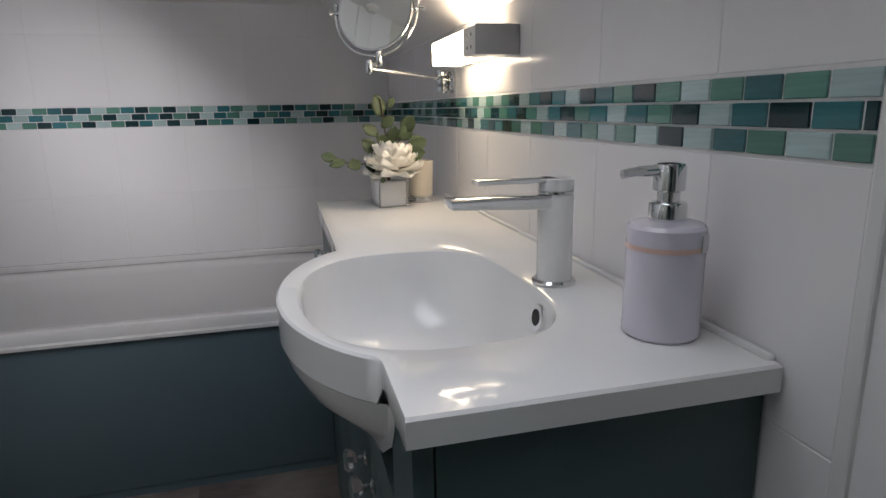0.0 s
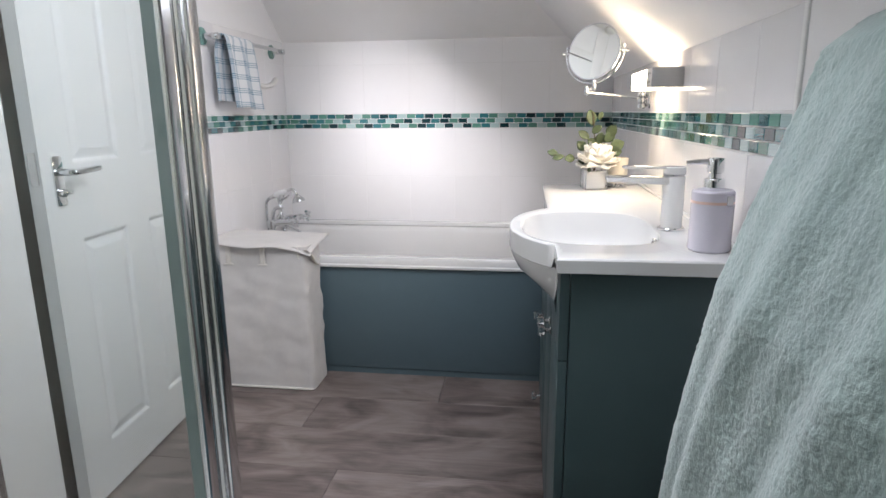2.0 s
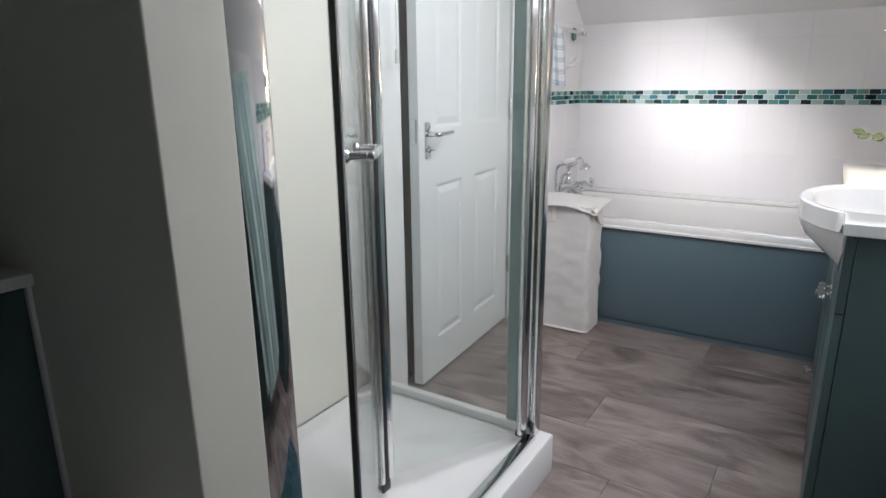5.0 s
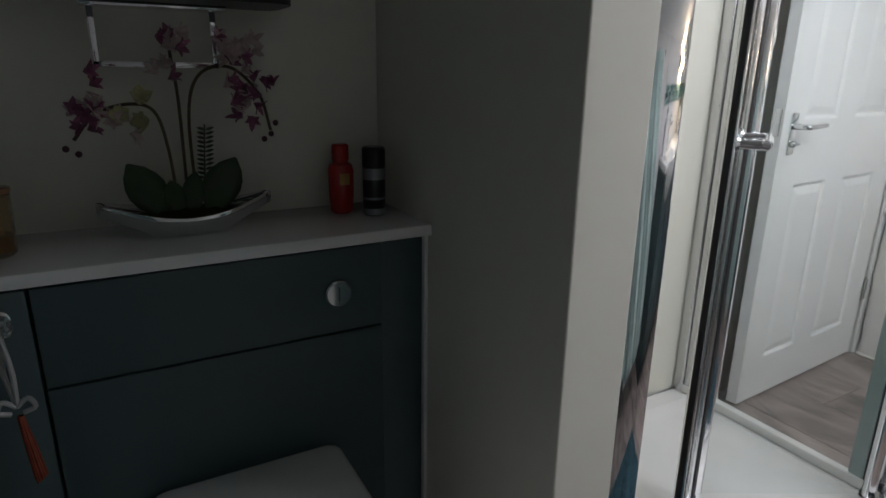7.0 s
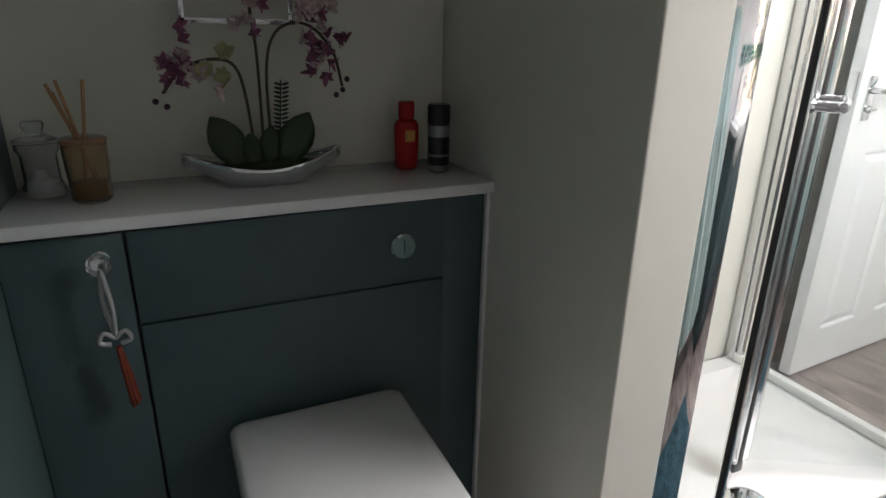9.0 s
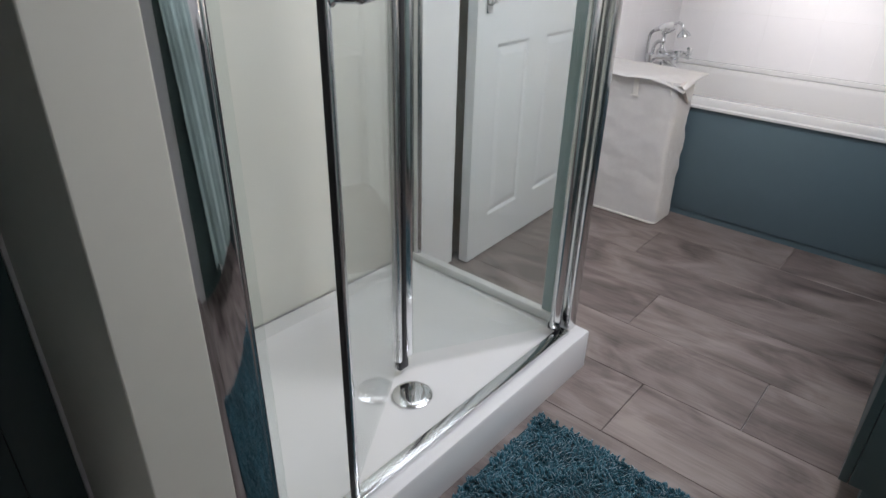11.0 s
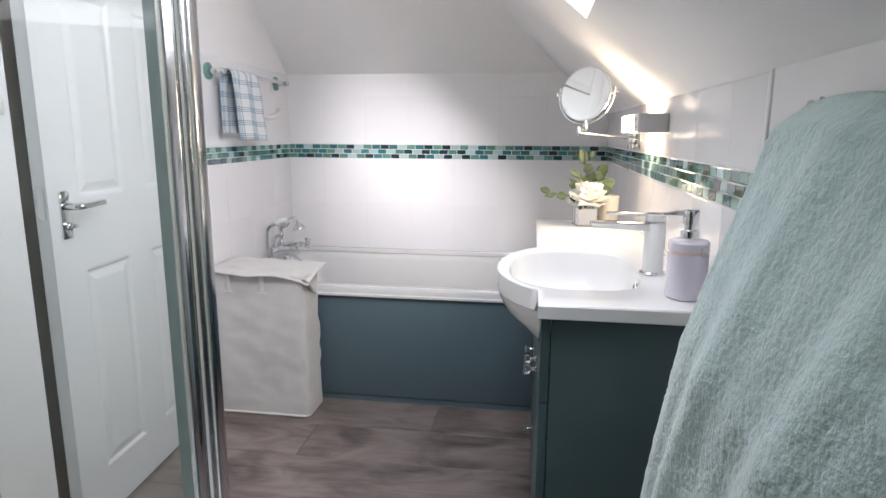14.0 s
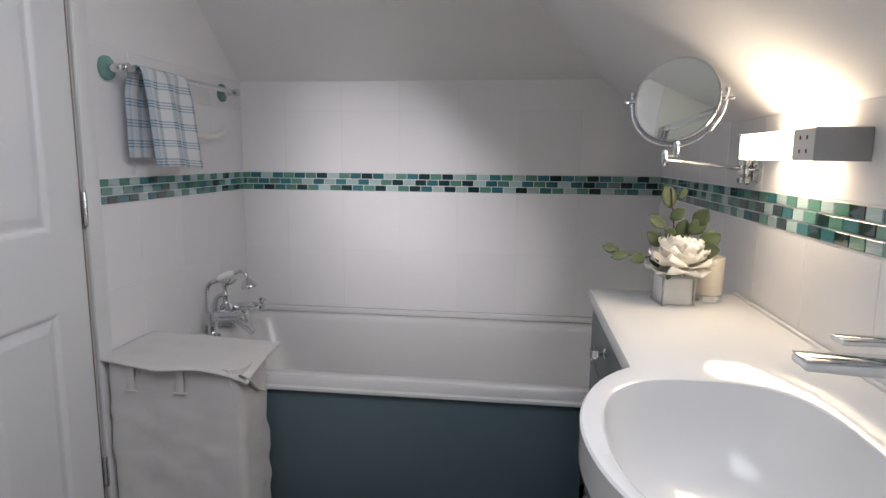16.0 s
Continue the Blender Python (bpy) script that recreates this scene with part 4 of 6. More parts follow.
def round_mirror():
    t = thing("shaving_mirror", (1.69, -0.965, 1.17), "round chrome magnifying mirror on a swing arm at the wall", "mirror")
    wy, wz = -0.965, 1.165
    bm = bmesh.new()
    m = Matrix.Translation((W - 0.001, wy, wz)) @ pose(0, 0, 0, 0, -90, 0)
    lathe(bm, [(0.030, 0), (0.030, 0.006), (0.022, 0.012), (0.016, 0.014)], n=30, m=m)
    part("wall_plate", bm, M_CHROME, t)
    bm = bmesh.new()
    lathe(bm, [(0.010, -0.03), (0.015, -0.026), (0.015, -0.014), (0.011, -0.010), (0.015, -0.006), (0.015, 0.006), (0.011, 0.010), (0.015, 0.014), (0.015, 0.026), (0.008, 0.034), (0, 0.036)], (W - 0.028, wy, wz), 20)
    part("pivot_barrel", bm, M_CHROME, t)
    C = Vector((1.500, -1.017, 1.322))
    base = Vector((1.478, -1.035, 1.190))
    bm = bmesh.new()
    tube(bm, [(W - 0.028, wy, wz + 0.006), base], 0.005, 10)
    part("arm", bm, M_CHROME, t)
    bm = bmesh.new()
    lathe(bm, [(0.006, -0.012), (0.008, -0.008), (0.008, 0.018), (0.005, 0.022), (0, 0.023)], base, 14)
    lathe(bm, [(0.006, -0.004), (0.008, 0.0), (0.008, 0.026), (0.005, 0.032)], base + Vector((0.024, 0, 0.01)), 14)
    tube(bm, [base + Vector((0, 0, 0.008)), base + Vector((0.024, 0, 0.012))], 0.005, 8)
    part("elbow", bm, M_CHROME, t)
    face = Vector((-0.53, -0.83, 0.19)).normalized()
    side = Vector((0, 0, 1)).cross(face).normalized()
    up = face.cross(side)
    fr = Matrix((side, up, face)).transposed().to_4x4()
    fr.translation = C
    R = 0.092
    bm = bmesh.new()
    pts = [fr @ Vector((R * 1.12 * math.cos(a), R * 1.12 * math.sin(a), -0.004)) for a in (math.pi * (1.0 + k / 28) for k in range(29))]
    pts = [fr @ Vector((-R * 1.12, 0.014, -0.004))] + pts + [fr @ Vector((R * 1.12, 0.014, -0.004))]
    tube(bm, pts, 0.0042, 10)
    part("yoke", bm, M_CHROME, t)
    for s in (-1, 1):
        bm = bmesh.new()
        lathe(bm, [(0, -0.004), (0.007, 0), (0.007, 0.008), (0.004, 0.011), (0.004, 0.016), (0.007, 0.019), (0.005, 0.026), (0, 0.027)], n=14, m=fr @ Matrix.Translation((s * R * 1.02, 0, -0.004)) @ pose(0, 0, 0, 0, 90 * s, 0))
        lathe(bm, [(0.004, 0), (0.006, 0.004), (0.005, 0.012), (0, 0.014)], n=12, m=fr @ Matrix.Translation((s * R * 1.12, 0.01, -0.004)) @ pose(0, 0, 0, -90, 0, 0))
        part("pivot_knob", bm, M_CHROME, t)
    bm = bmesh.new()
    lathe(bm, [(R - 0.004, 0.004), (R + 0.001, 0.004), (R + 0.003, 0.001), (R + 0.003, -0.005), (R, -0.009), (R - 0.006, -0.009)], n=64, m=fr)
    part("rim", bm, M_CHROME, t)
    bm = bmesh.new()
    rings = [(R - 0.003, 0.0045), (R * 0.66, 0.0030), (R * 0.33, 0.0024), (0, 0.0022)]
    lathe(bm, rings[::-1], n=64, m=fr)
    part("glass", bm, M_MIRROR, t, "round mirror glass")


round_mirror()

# ---- towels ----


def towel_rail():
    t = thing("towel_rail", (0.05, -0.58, 1.42), "slim chrome towel rail with round green glass wall plates", "towel rail")
    z = 1.430
    for y in (-0.825, -0.162):
        bm = bmesh.new()
        lathe(bm, [(0.034, 0), (0.034, 0.007), (0.031, 0.009), (0, 0.009)], n=36, m=Matrix.Translation((0.002, y, z)) @ pose(0, 0, 0, 0, 90, 0))
        part("wall_plate", bm, M_GLASSG, t, "round green glass plate")
        bm = bmesh.new()
        lathe(bm, [(0.012, 0.009), (0.012, 0.045), (0.014, 0.047), (0.014, 0.07), (0.012, 0.072), (0, 0.072)], n=20, m=Matrix.Translation((0.002, y, z)) @ pose(0, 0, 0, 0, 90, 0))
        part("post", bm, M_CHROME, t)
    part("bar", boxed(0.058, -0.848, z - 0.009, 0.068, -0.135, z + 0.009, 0.003), M_CHROME, t)


towel_rail()


def check_towel():
    zt = 1.442
    th = 0.0035

    def f(u, v):
        y = -0.782 + 0.235 * u + (-0.022 if v < 0.43 else 0.0) * min(1, abs(v - 0.43) / 0.1)
        s = v * 0.60
        fold = 0.010 * math.sin(u * 14 + 0.5) * min(1, abs(s - 0.28) / 0.1)
        if s < 0.26:
            z, x = zt - 0.012 - (0.26 - s), 0.046
            z = max(z, zt - 0.26)
            return Vector((x - 0.006 + fold * 0.4, y, z))
        if s < 0.31:
            a = (s - 0.26) / 0.05 * math.pi
            return Vector((0.063 - 0.017 * math.cos(a), y, zt - 0.012 + 0.014 * math.sin(a)))
        d = s - 0.31
        sag = 0.03 * max(0.0, u - 0.45)
        return Vector((0.082 + 0.02 * d + fold, y + 0.13 * d + 0.06 * d * (u - 0.5), zt - 0.012 - d * (0.95 + sag * 2)))
    bm = bmesh.new()
    grid(bm, 26, 40, f, uvs=(0.245, 0.60))
    ob = new("tea_towel", finish("tea_towel", bm, M_CHECK, True))
    thick(ob, th)
    tagged(ob, "white cotton towel with blue checks hanging over the chrome rail", "towel")


check_towel()


def small_hook():
    t = thing("wall_hook", (0.004, -0.38, 1.27), "white curved plastic hook on the tiles below the rail", "hook")
    bm = bmesh.new()
    lathe(bm, [(0.028, 0), (0.028, 0.003), (0.02, 0.006), (0, 0.006)], n=24, m=Matrix.Translation((0.001, -0.43, 1.30)) @ pose(0, 0, 0, 0, 90, 0))
    part("plate", bm, M_PLAST, t)
    bm = bmesh.new()
    tube(bm, arc([(0.006, -0.45, 1.335), (0.025, -0.44, 1.285), (0.04, -0.38, 1.258), (0.05, -0.29, 1.266), (0.05, -0.235, 1.292)], 6), [0.009] * 12 + [0.013] * 13, 12)
    part("arm", bm, M_PLAST, t)


small_hook()


def bath_towel():
    t = thing("bath_towel", (1.62, -2.42, 1.22), "mint green terry bath towel hanging on a wall hook", "towel")
    rnd = random.Random(3)
    Zt, Zb = 1.222, 0.16

    def f(u, v):
        # v runs down, u runs from the bath side to the toilet side
        k = v ** 0.75
        z = Zt - (Zt - Zb) * v
        y_a = float(np.interp(z, (0.1, 0.30, 0.60, 0.72, 0.85, 0.93, 1.05, 1.13, 1.205, 1.22), (-2.11, -2.155, -2.228, -2.272, -2.334, -2.370, -2.400, -2.420, -2.430, -2.435)))
        y_b = float(np.interp(z, (0.1, 0.30, 0.75, 0.93, 1.22), (-2.66, -2.71, -2.81, -2.86, -2.93)))
        x_a = float(np.interp(z, (0.1, 0.60, 0.90, 1.0, 1.1, 1.22), (1.53, 1.535, 1.54, 1.56, 1.585, 1.615)))
        y = y_a + (y_b - y_a) * u
        amp = 0.004 + 0.013 * k
        x = x_a + 0.02 * u - 0.03 * math.sin(math.pi * u) * k + amp * math.sin(u * 15 + 1.2 * v) * 0.8 * min(1, u * 5) + 0.3 * amp * math.sin(u * 33 + 5 * v)
        z += 0.012 * v * math.sin(u * 15) + 0.006 * math.sin(u * 9) * (1 - v)
        if v < 0.03:
            x += 0.03 * (1 - v / 0.03)
        j = 0.0019 * noise.noise(Vector((u * 85, v * 150, 0))) + 0.0012 * noise.noise(Vector((u * 18, v * 40, 5)))
        return Vector((min(x, 1.685) + j, y, z))
    bm = bmesh.new()
    grid(bm, 150, 260, f)
    ob = part("cloth", bm, M_TERRY, t)
    thick(ob, 0.008)
    hk = thing("long_towel_rail", (W, -2.68, 1.21), "chrome wall towel rail under the mint bath towel", "towel rail")
    bm = bmesh.new()
    tube(bm, [(1.668, -2.385, 1.196), (1.668, -2.98, 1.196)], 0.006, 14)
    part("bar", bm, M_CHROME, hk)
    for y in (-2.393, -2.97):
        bm = bmesh.new()
        lathe(bm, [(0.011, 0), (0.011, 0.003), (0.006, 0.006), (0.006, 0.036)], n=20, m=Matrix.Translation((W - 0.001, y, 1.196)) @ pose(0, 0, 0, 0, -90, 0))
        part("bracket", bm, M_CHROME, hk)


bath_towel()


def towel_hook():
    t = thing("towel_hook", (W, -2.335, 1.226), "small chrome wall hook just above the mint towel", "hook")
    m = Matrix.Translation((W - 0.001, -2.335, 1.226)) @ pose(0, 0, 0, 0, -90, 0)
    bm = bmesh.new()
    lathe(bm, [(0.011, 0), (0.011, 0.003), (0.004, 0.005), (0.004, 0.011), (0.007, 0.014), (0.005, 0.018), (0, 0.019)], n=20, m=m)
    part("peg", bm, M_CHROME, t)


towel_hook()

# ---- laundry hamper ----


def hamper():
    t = thing("laundry_hamper", (0.22, -0.85, 0), "cream calico laundry hamper with a folded lid beside the bath", "laundry basket")
    x0, x1, y0, y1, H = 0.022, 0.425, -0.945, -0.775, 0.619

    def body(a, z):
        """Outline by a 0..1 round the bag."""
        p = rrect((x0 + x1) / 2, (y0 + y1) / 2, (x1 - x0) / 2, (y1 - y0) / 2, 0.022, z, 3)
        return p
    bm = bmesh.new()
    rings = []
    for k in range(61):
        z = 0.004 + (H - 0.01) * k / 60
        ring = []
        base = rrect((x0 + x1) / 2, (y0 + y1) / 2, (x1 - x0) / 2, (y1 - y0) / 2, 0.022, z, 3)
        dense = []
        for i, p in enumerate(base):
            q = base[(i + 1) % len(base)]
            m = 14 if (q - p).length > 0.05 else 1
            dense += [p.lerp(q, j / m) for j in range(m)]
        for p in dense:
            c = Vector(((x0 + x1) / 2, (y0 + y1) / 2, z))
            out = Vector((p.x - c.x, (p.y - c.y) * 2.2, 0)).normalized()
            w = 0.009 * noise.noise(Vector((p.x * 9, p.y * 9, z * 5))) + 0.007 * noise.noise(Vector((p.x * 14 - z * 9, p.y * 16 + 4, z * 13 + p.x * 8))) + 0.004 * noise.noise(Vector((p.x * 34 + z * 20, p.y * 30, z * 26)))
            w *= math.sin(math.pi * min(1, max(0, (z - 0.01) / (H - 0.03)))) ** 0.4
            ring.append(p + out * w + Vector((0.006 * (1 - z / H), 0, 0)) * (1 if p.x > 0.2 else 0))
        rings.append(ring)
    vs = loops(bm, rings)
    bm.faces.new(vs[0])
    part("bag", bm, M_CLOTH, t)
    bm = bmesh.new()
    edge = rrect((x0 + x1) / 2, (y0 + y1) / 2, (x1 - x0) / 2 + .002, (y1 - y0) / 2 + .002, 0.024, 0.006, 4)
    tube(bm, edge + [edge[0]], 0.0045, 8, cap=False)
    part("piping", bm, M_PIPE, t, "thick cream bottom piping")
    bm = bmesh.new()

    def lid(u, v):
        x = 0.004 + (0.442 + 0.008 * v) * u
        front = -0.955 - 0.045 * math.sin(math.pi * min(1, u * 1.15)) ** 1.5 * (0.35 + 0.65 * u)
        back = -0.69 - 0.045 * u
        y = front + (back - front) * v
        z = 0.628 - 0.010 * math.sin(math.pi * u * 1.1) * (1 - v) ** 2 + 0.004 * noise.noise(Vector((u * 6, v * 6, 2)))
        z -= 0.05 * (max(0, u + 0.25 * (1 - v) - 0.92) / 0.33) ** 1.2 * (0.15 + 0.85 * (1 - v))
        if v < 0.06:
            z -= 0.004 * (1 - v / 0.06)
        return Vector((x, y, z))
    grid(bm, 44, 30, lid)
    thick(part("lid", bm, M_CLOTH, t, "cream fabric lid resting on the bag"), 0.004)
    bm = bmesh.new()

    def flap(u, v):
        x = 0.385 + 0.055 * u + 0.012 * v
        return Vector((x + 0.004 * math.sin(6 * v), -0.948 + 0.012 * math.sin(u * 5) + 0.11 * u * v, 0.612 - 0.012 * u - v * (0.045 + 0.035 * u) + 0.005 * math.sin(9 * u + 4 * v)))
    grid(bm, 14, 10, flap)
    thick(part("flap", bm, M_PIPE, t, "drooping lid corner"), 0.003)
    for x in (0.10, 0.245):
        bm = bmesh.new()
        box(bm, x - 0.011, -0.9525, 0.540, x + 0.011, -0.9490, 0.622, 0.0012)
        box(bm, x - 0.019, -0.9530, 0.536, x + 0.019, -0.9495, 0.541, 0.0012)
        part("strap", bm, M_PIPE, t, "short cream stitched strap")
    for x0b in (0.03, 0.40):
        bm = bmesh.new()
        tube(bm, [(x0b, -0.93, 0.01), (x0b, -0.93, 0.60), (x0b, -0.79, 0.60), (x0b, -0.79, 0.01)], 0.004, 8)
        part("frame_wire", bm, M_CHROME, t)


hamper()

# ---- shower ----


def shower_tray():
    t = thing("shower_tray", (0.35, -2.57, 0), "low white shower tray with a round chrome waste", "shower tray")
    x0, x1, y0, y1, Z = 0.004, 0.70, -3.112, -2.018, 0.12
    cx, cy, hx, hy = (x0 + x1) / 2, (y0 + y1) / 2, (x1 - x0) / 2, (y1 - y0) / 2
    bm = bmesh.new()
    rings = [rrect(cx, cy, hx, hy, 0.006, 0.0), rrect(cx, cy, hx, hy, 0.006, Z - 0.004), rrect(cx, cy, hx - .003, hy - .003, 0.006, Z),
             rrect(cx, cy, hx - .062, hy - .062, 0.012, Z), rrect(cx, cy, hx - .068, hy - .068, 0.02, Z - 0.006), rrect(cx, cy, hx - .10, hy - .10, 0.05, Z - 0.022), rrect(cx, cy, hx - .25, hy - .28, 0.05, Z - 0.028)]
    vs = loops(bm, rings)
    bm.faces.new(vs[-1])
    part("tray", bm, M_ACRYL, t)
    bm = bmesh.new()
    lathe(bm, [(0.050, 0), (0.050, 0.004), (0.046, 0.007), (0.030, 0.009), (0, 0.010)], (0.500, -2.539, Z - 0.024), 40)
    w = part("waste_cover", bm, M_CHROME, t, "round chrome waste cover")
    bm = bmesh.new()
    lathe(bm, [(0.010, 0.0101), (0.010, 0.0115), (0.007, 0.012), (0, 0.012)], (0.500, -2.539, Z - 0.024), 20)
    part("emblem", bm, M_BRUSH, w)


shower_tray()


def stile(bm, x, y, z0, z1, sx, sy, yaw, bevel=0.006):
    b2 = bmesh.new()
    box(b2, -sx / 2, -sy / 2, z0, sx / 2, sy / 2, z1, bevel, 3)
    bmesh.ops.transform(b2, verts=b2.verts, matrix=pose(x, y, 0, 0, 0, yaw))
    me = bpy.data.meshes.new("tmp")
    b2.to_mesh(me)
    b2.free()
    bm.from_mesh(me)
    bpy.data.meshes.remove(me)
    return bm


def shower_enclosure():
    t = thing("shower_enclosure", (0.35, -2.57, 0.12), "chrome-framed shower enclosure with a half-folded glass door", "shower enclosure")
    ZB, ZT = 0.122, 2.02
    yp = -2.052
    # side panel
    p = part("side_pane", boxed(0.045, yp - 0.003, ZB + 0.02, 0.60, yp + 0.003, ZT - 0.02), M_GLASS, t, "clear fixed glass side panel", smooth=False)
    bm = stile(bmesh.new(), 0.022, yp, ZB, ZT, 0.036, 0.034, 0, 0.005)
    stile(bm, 0.051, yp, ZB, ZT, 0.020, 0.022, 0, 0.003)
    part("wall_profile", bm, M_BRUSH, t, "ridged satin chrome wall profile")
    part("bottom_rail", boxed(0.03, yp - 0.014, ZB, 0.62, yp + 0.014, ZB + 0.028, 0.004), M_TRIM, t, "white bottom rail")
    part("top_rail", boxed(0.03, yp - 0.014, ZT - 0.03, 0.62, yp + 0.014, ZT, 0.004), M_CHROME, t)
    bm = stile(bmesh.new(), 0.645, yp + 0.002, ZB, ZT, 0.030, 0.036, 0, 0.004)
    part("corner_post", bm, M_POST, t)
    bm = stile(bmesh.new(), 0.616, yp + 0.001, ZB, ZT, 0.024, 0.030, 0, 0.005)
    part("inner_post", bm, M_CHROME, t)
    part("seal", boxed(0.594, yp - 0.006, ZB + 0.02, 0.603, yp + 0.006, ZT - 0.02, 0.002), M_DARK, t, "black rubber seal")
    # flat chrome strip; the teal it mirrors is put into its colour
    bm = stile(bmesh.new(), 0.575, yp, ZB + 0.02, ZT - 0.02, 0.036, 0.010, 0, 0.002)
    part("reflecting_strip", bm, M_TEALREF, t, "chrome strip with a teal reflection in its colour")
    for z in (0.42, 1.05, 1.65):
        bm = bmesh.new()
        lathe(bm, [(0.005, 0), (0.005, 0.002), (0.003, 0.004), (0, 0.004)], n=12, m=Matrix.Translation((0.03, yp - 0.017, z)) @ pose(0, 0, 0, 90, 0, 0))
        part("screw_cap", bm, M_CHROME, t)
    # track of the door opening, and the profile on the partition
    xd = 0.650
    part("door_track", boxed(xd - 0.016, -3.11, ZB, xd + 0.016, -2.075, ZB + 0.012, 0.003), M_CHROME, t)
    part("top_track", boxed(xd - 0.016, -3.11, ZT - 0.035, xd + 0.016, -2.075, ZT, 0.003), M_CHROME, t)
    part("jamb_profile", boxed(0.690, -3.1235, ZB, 0.736, -3.066, ZT, 0.004), M_CHROME, t, "wide polished chrome jamb")
    part("jamb_ridge", boxed(0.668, -3.065, ZB, 0.726, -3.055, ZT, 0.004), M_POST, t)
    part("jamb_seal", boxed(0.664, -3.054, ZB + 0.01, 0.712, -3.047, ZT - 0.02, 0.002), M_DARK, t, "black rubber jamb seal")
    part("jamb_pane", boxed(0.648, -3.046, ZB + 0.01, 0.653, -3.00, ZT - 0.03), M_GLASS, t, smooth=False)
    # folded leaves
    hinge, fold, free = Vector((0.628, -2.098)), Vector((0.412, -2.491)), Vector((0.645, -2.850))

    def leaf_panel(a, b, name, inset0, inset1):
        d = (b - a).normalized()
        L = (b - a).length
        yaw = math.degrees(math.atan2(d.y, d.x))
        mid = (a + b) / 2
        bm = stile(bmesh.new(), mid.x, mid.y, ZB + 0.025, ZT - 0.04, L - 0.02, 0.006, yaw, 0)
        part(name, bm, M_GLASS, t, "clear glass door leaf", smooth=False)
        return yaw, d
    yaw1, d1 = leaf_panel(hinge, fold, "door_leaf", 0, 0)
    yaw2, d2 = leaf_panel(fold, free, "door_leaf", 0, 0)
    part("hinge_stile", stile(bmesh.new(), hinge.x, hinge.y, ZB + 0.015, ZT - 0.04, 0.028, 0.022, yaw1, 0.008), M_POST, t)
    part("fold_stile", stile(bmesh.new(), fold.x + 0.008, fold.y + 0.014, ZB + 0.02, ZT - 0.04, 0.030, 0.024, yaw1, 0.009), M_POST, t)
    part("fold_stile", stile(bmesh.new(), fold.x + 0.008, fold.y - 0.016, ZB + 0.02, ZT - 0.04, 0.030, 0.022, yaw2, 0.009), M_BRUSH, t)
    part("fold_seal", stile(bmesh.new(), fold.x + 0.014, fold.y - 0.001, ZB + 0.02, ZT - 0.04, 0.012, 0.008, 90, 0.002), M_DARK, t, "black rubber fold seal")
    part("fold_foot", stile(bmesh.new(), fold.x + 0.006, fold.y - 0.004, ZB - 0.008, ZB + 0.055, 0.034, 0.022, 90, 0.004), M_BLACK, t, "black plastic foot")
    part("free_stile", stile(bmesh.new(), free.x, free.y, ZB + 0.012, ZT - 0.035, 0.018, 0.016, yaw2, 0.004), M_POST, t)
    part("free_seal", stile(bmesh.new(), free.x + d2.x * 0.011, free.y + d2.y * 0.011, ZB + 0.012, ZT - 0.035, 0.004, 0.010, yaw2, 0.001), M_DARK, t, "black edge seal")
    part("hinge_foot", stile(bmesh.new(), hinge.x - 0.004, hinge.y + 0.006, ZB + 0.008, ZB + 0.03, 0.03, 0.024, 0, 0.004), M_BLACK, t, "black plastic pivot")
    # handle
    n2 = Vector((-d2.y, d2.x))
    if n2.x < 0:
        n2 = -n2
    zz = 1.040
    a = free - d2 * 0.012
    b = free - d2 * 0.135
    line = [(a.x + n2.x * 0.004, a.y + n2.y * 0.004, zz), (a.x + n2.x * 0.040, a.y + n2.y * 0.040, zz), (a.x * .93 + b.x * .07 + n2.x * 0.048, a.y * .93 + b.y * .07 + n2.y * 0.048, zz),
            (b.x * .93 + a.x * .07 + n2.x * 0.048, b.y * .93 + a.y * .07 + n2.y * 0.048, zz), (b.x + n2.x * 0.040, b.y + n2.y * 0.040, zz), (b.x + n2.x * 0.004, b.y + n2.y * 0.004, zz)]
    bm = bmesh.new()
    tube(bm, arc(line, 5), 0.008, 14)
    for q in (a, b):
        m = Matrix.Translation((q.x + n2.x * 0.003, q.y + n2.y * 0.003, zz)) @ Vector((0, 0, 1)).rotation_difference(Vector((n2.x, n2.y, 0))).to_matrix().to_4x4()
        lathe(bm, [(0.013, 0), (0.013, 0.006), (0.009, 0.010)], n=20, m=m)
    part("door_handle", bm, M_CHROME, t, "curved chrome bar handle")


shower_enclosure()


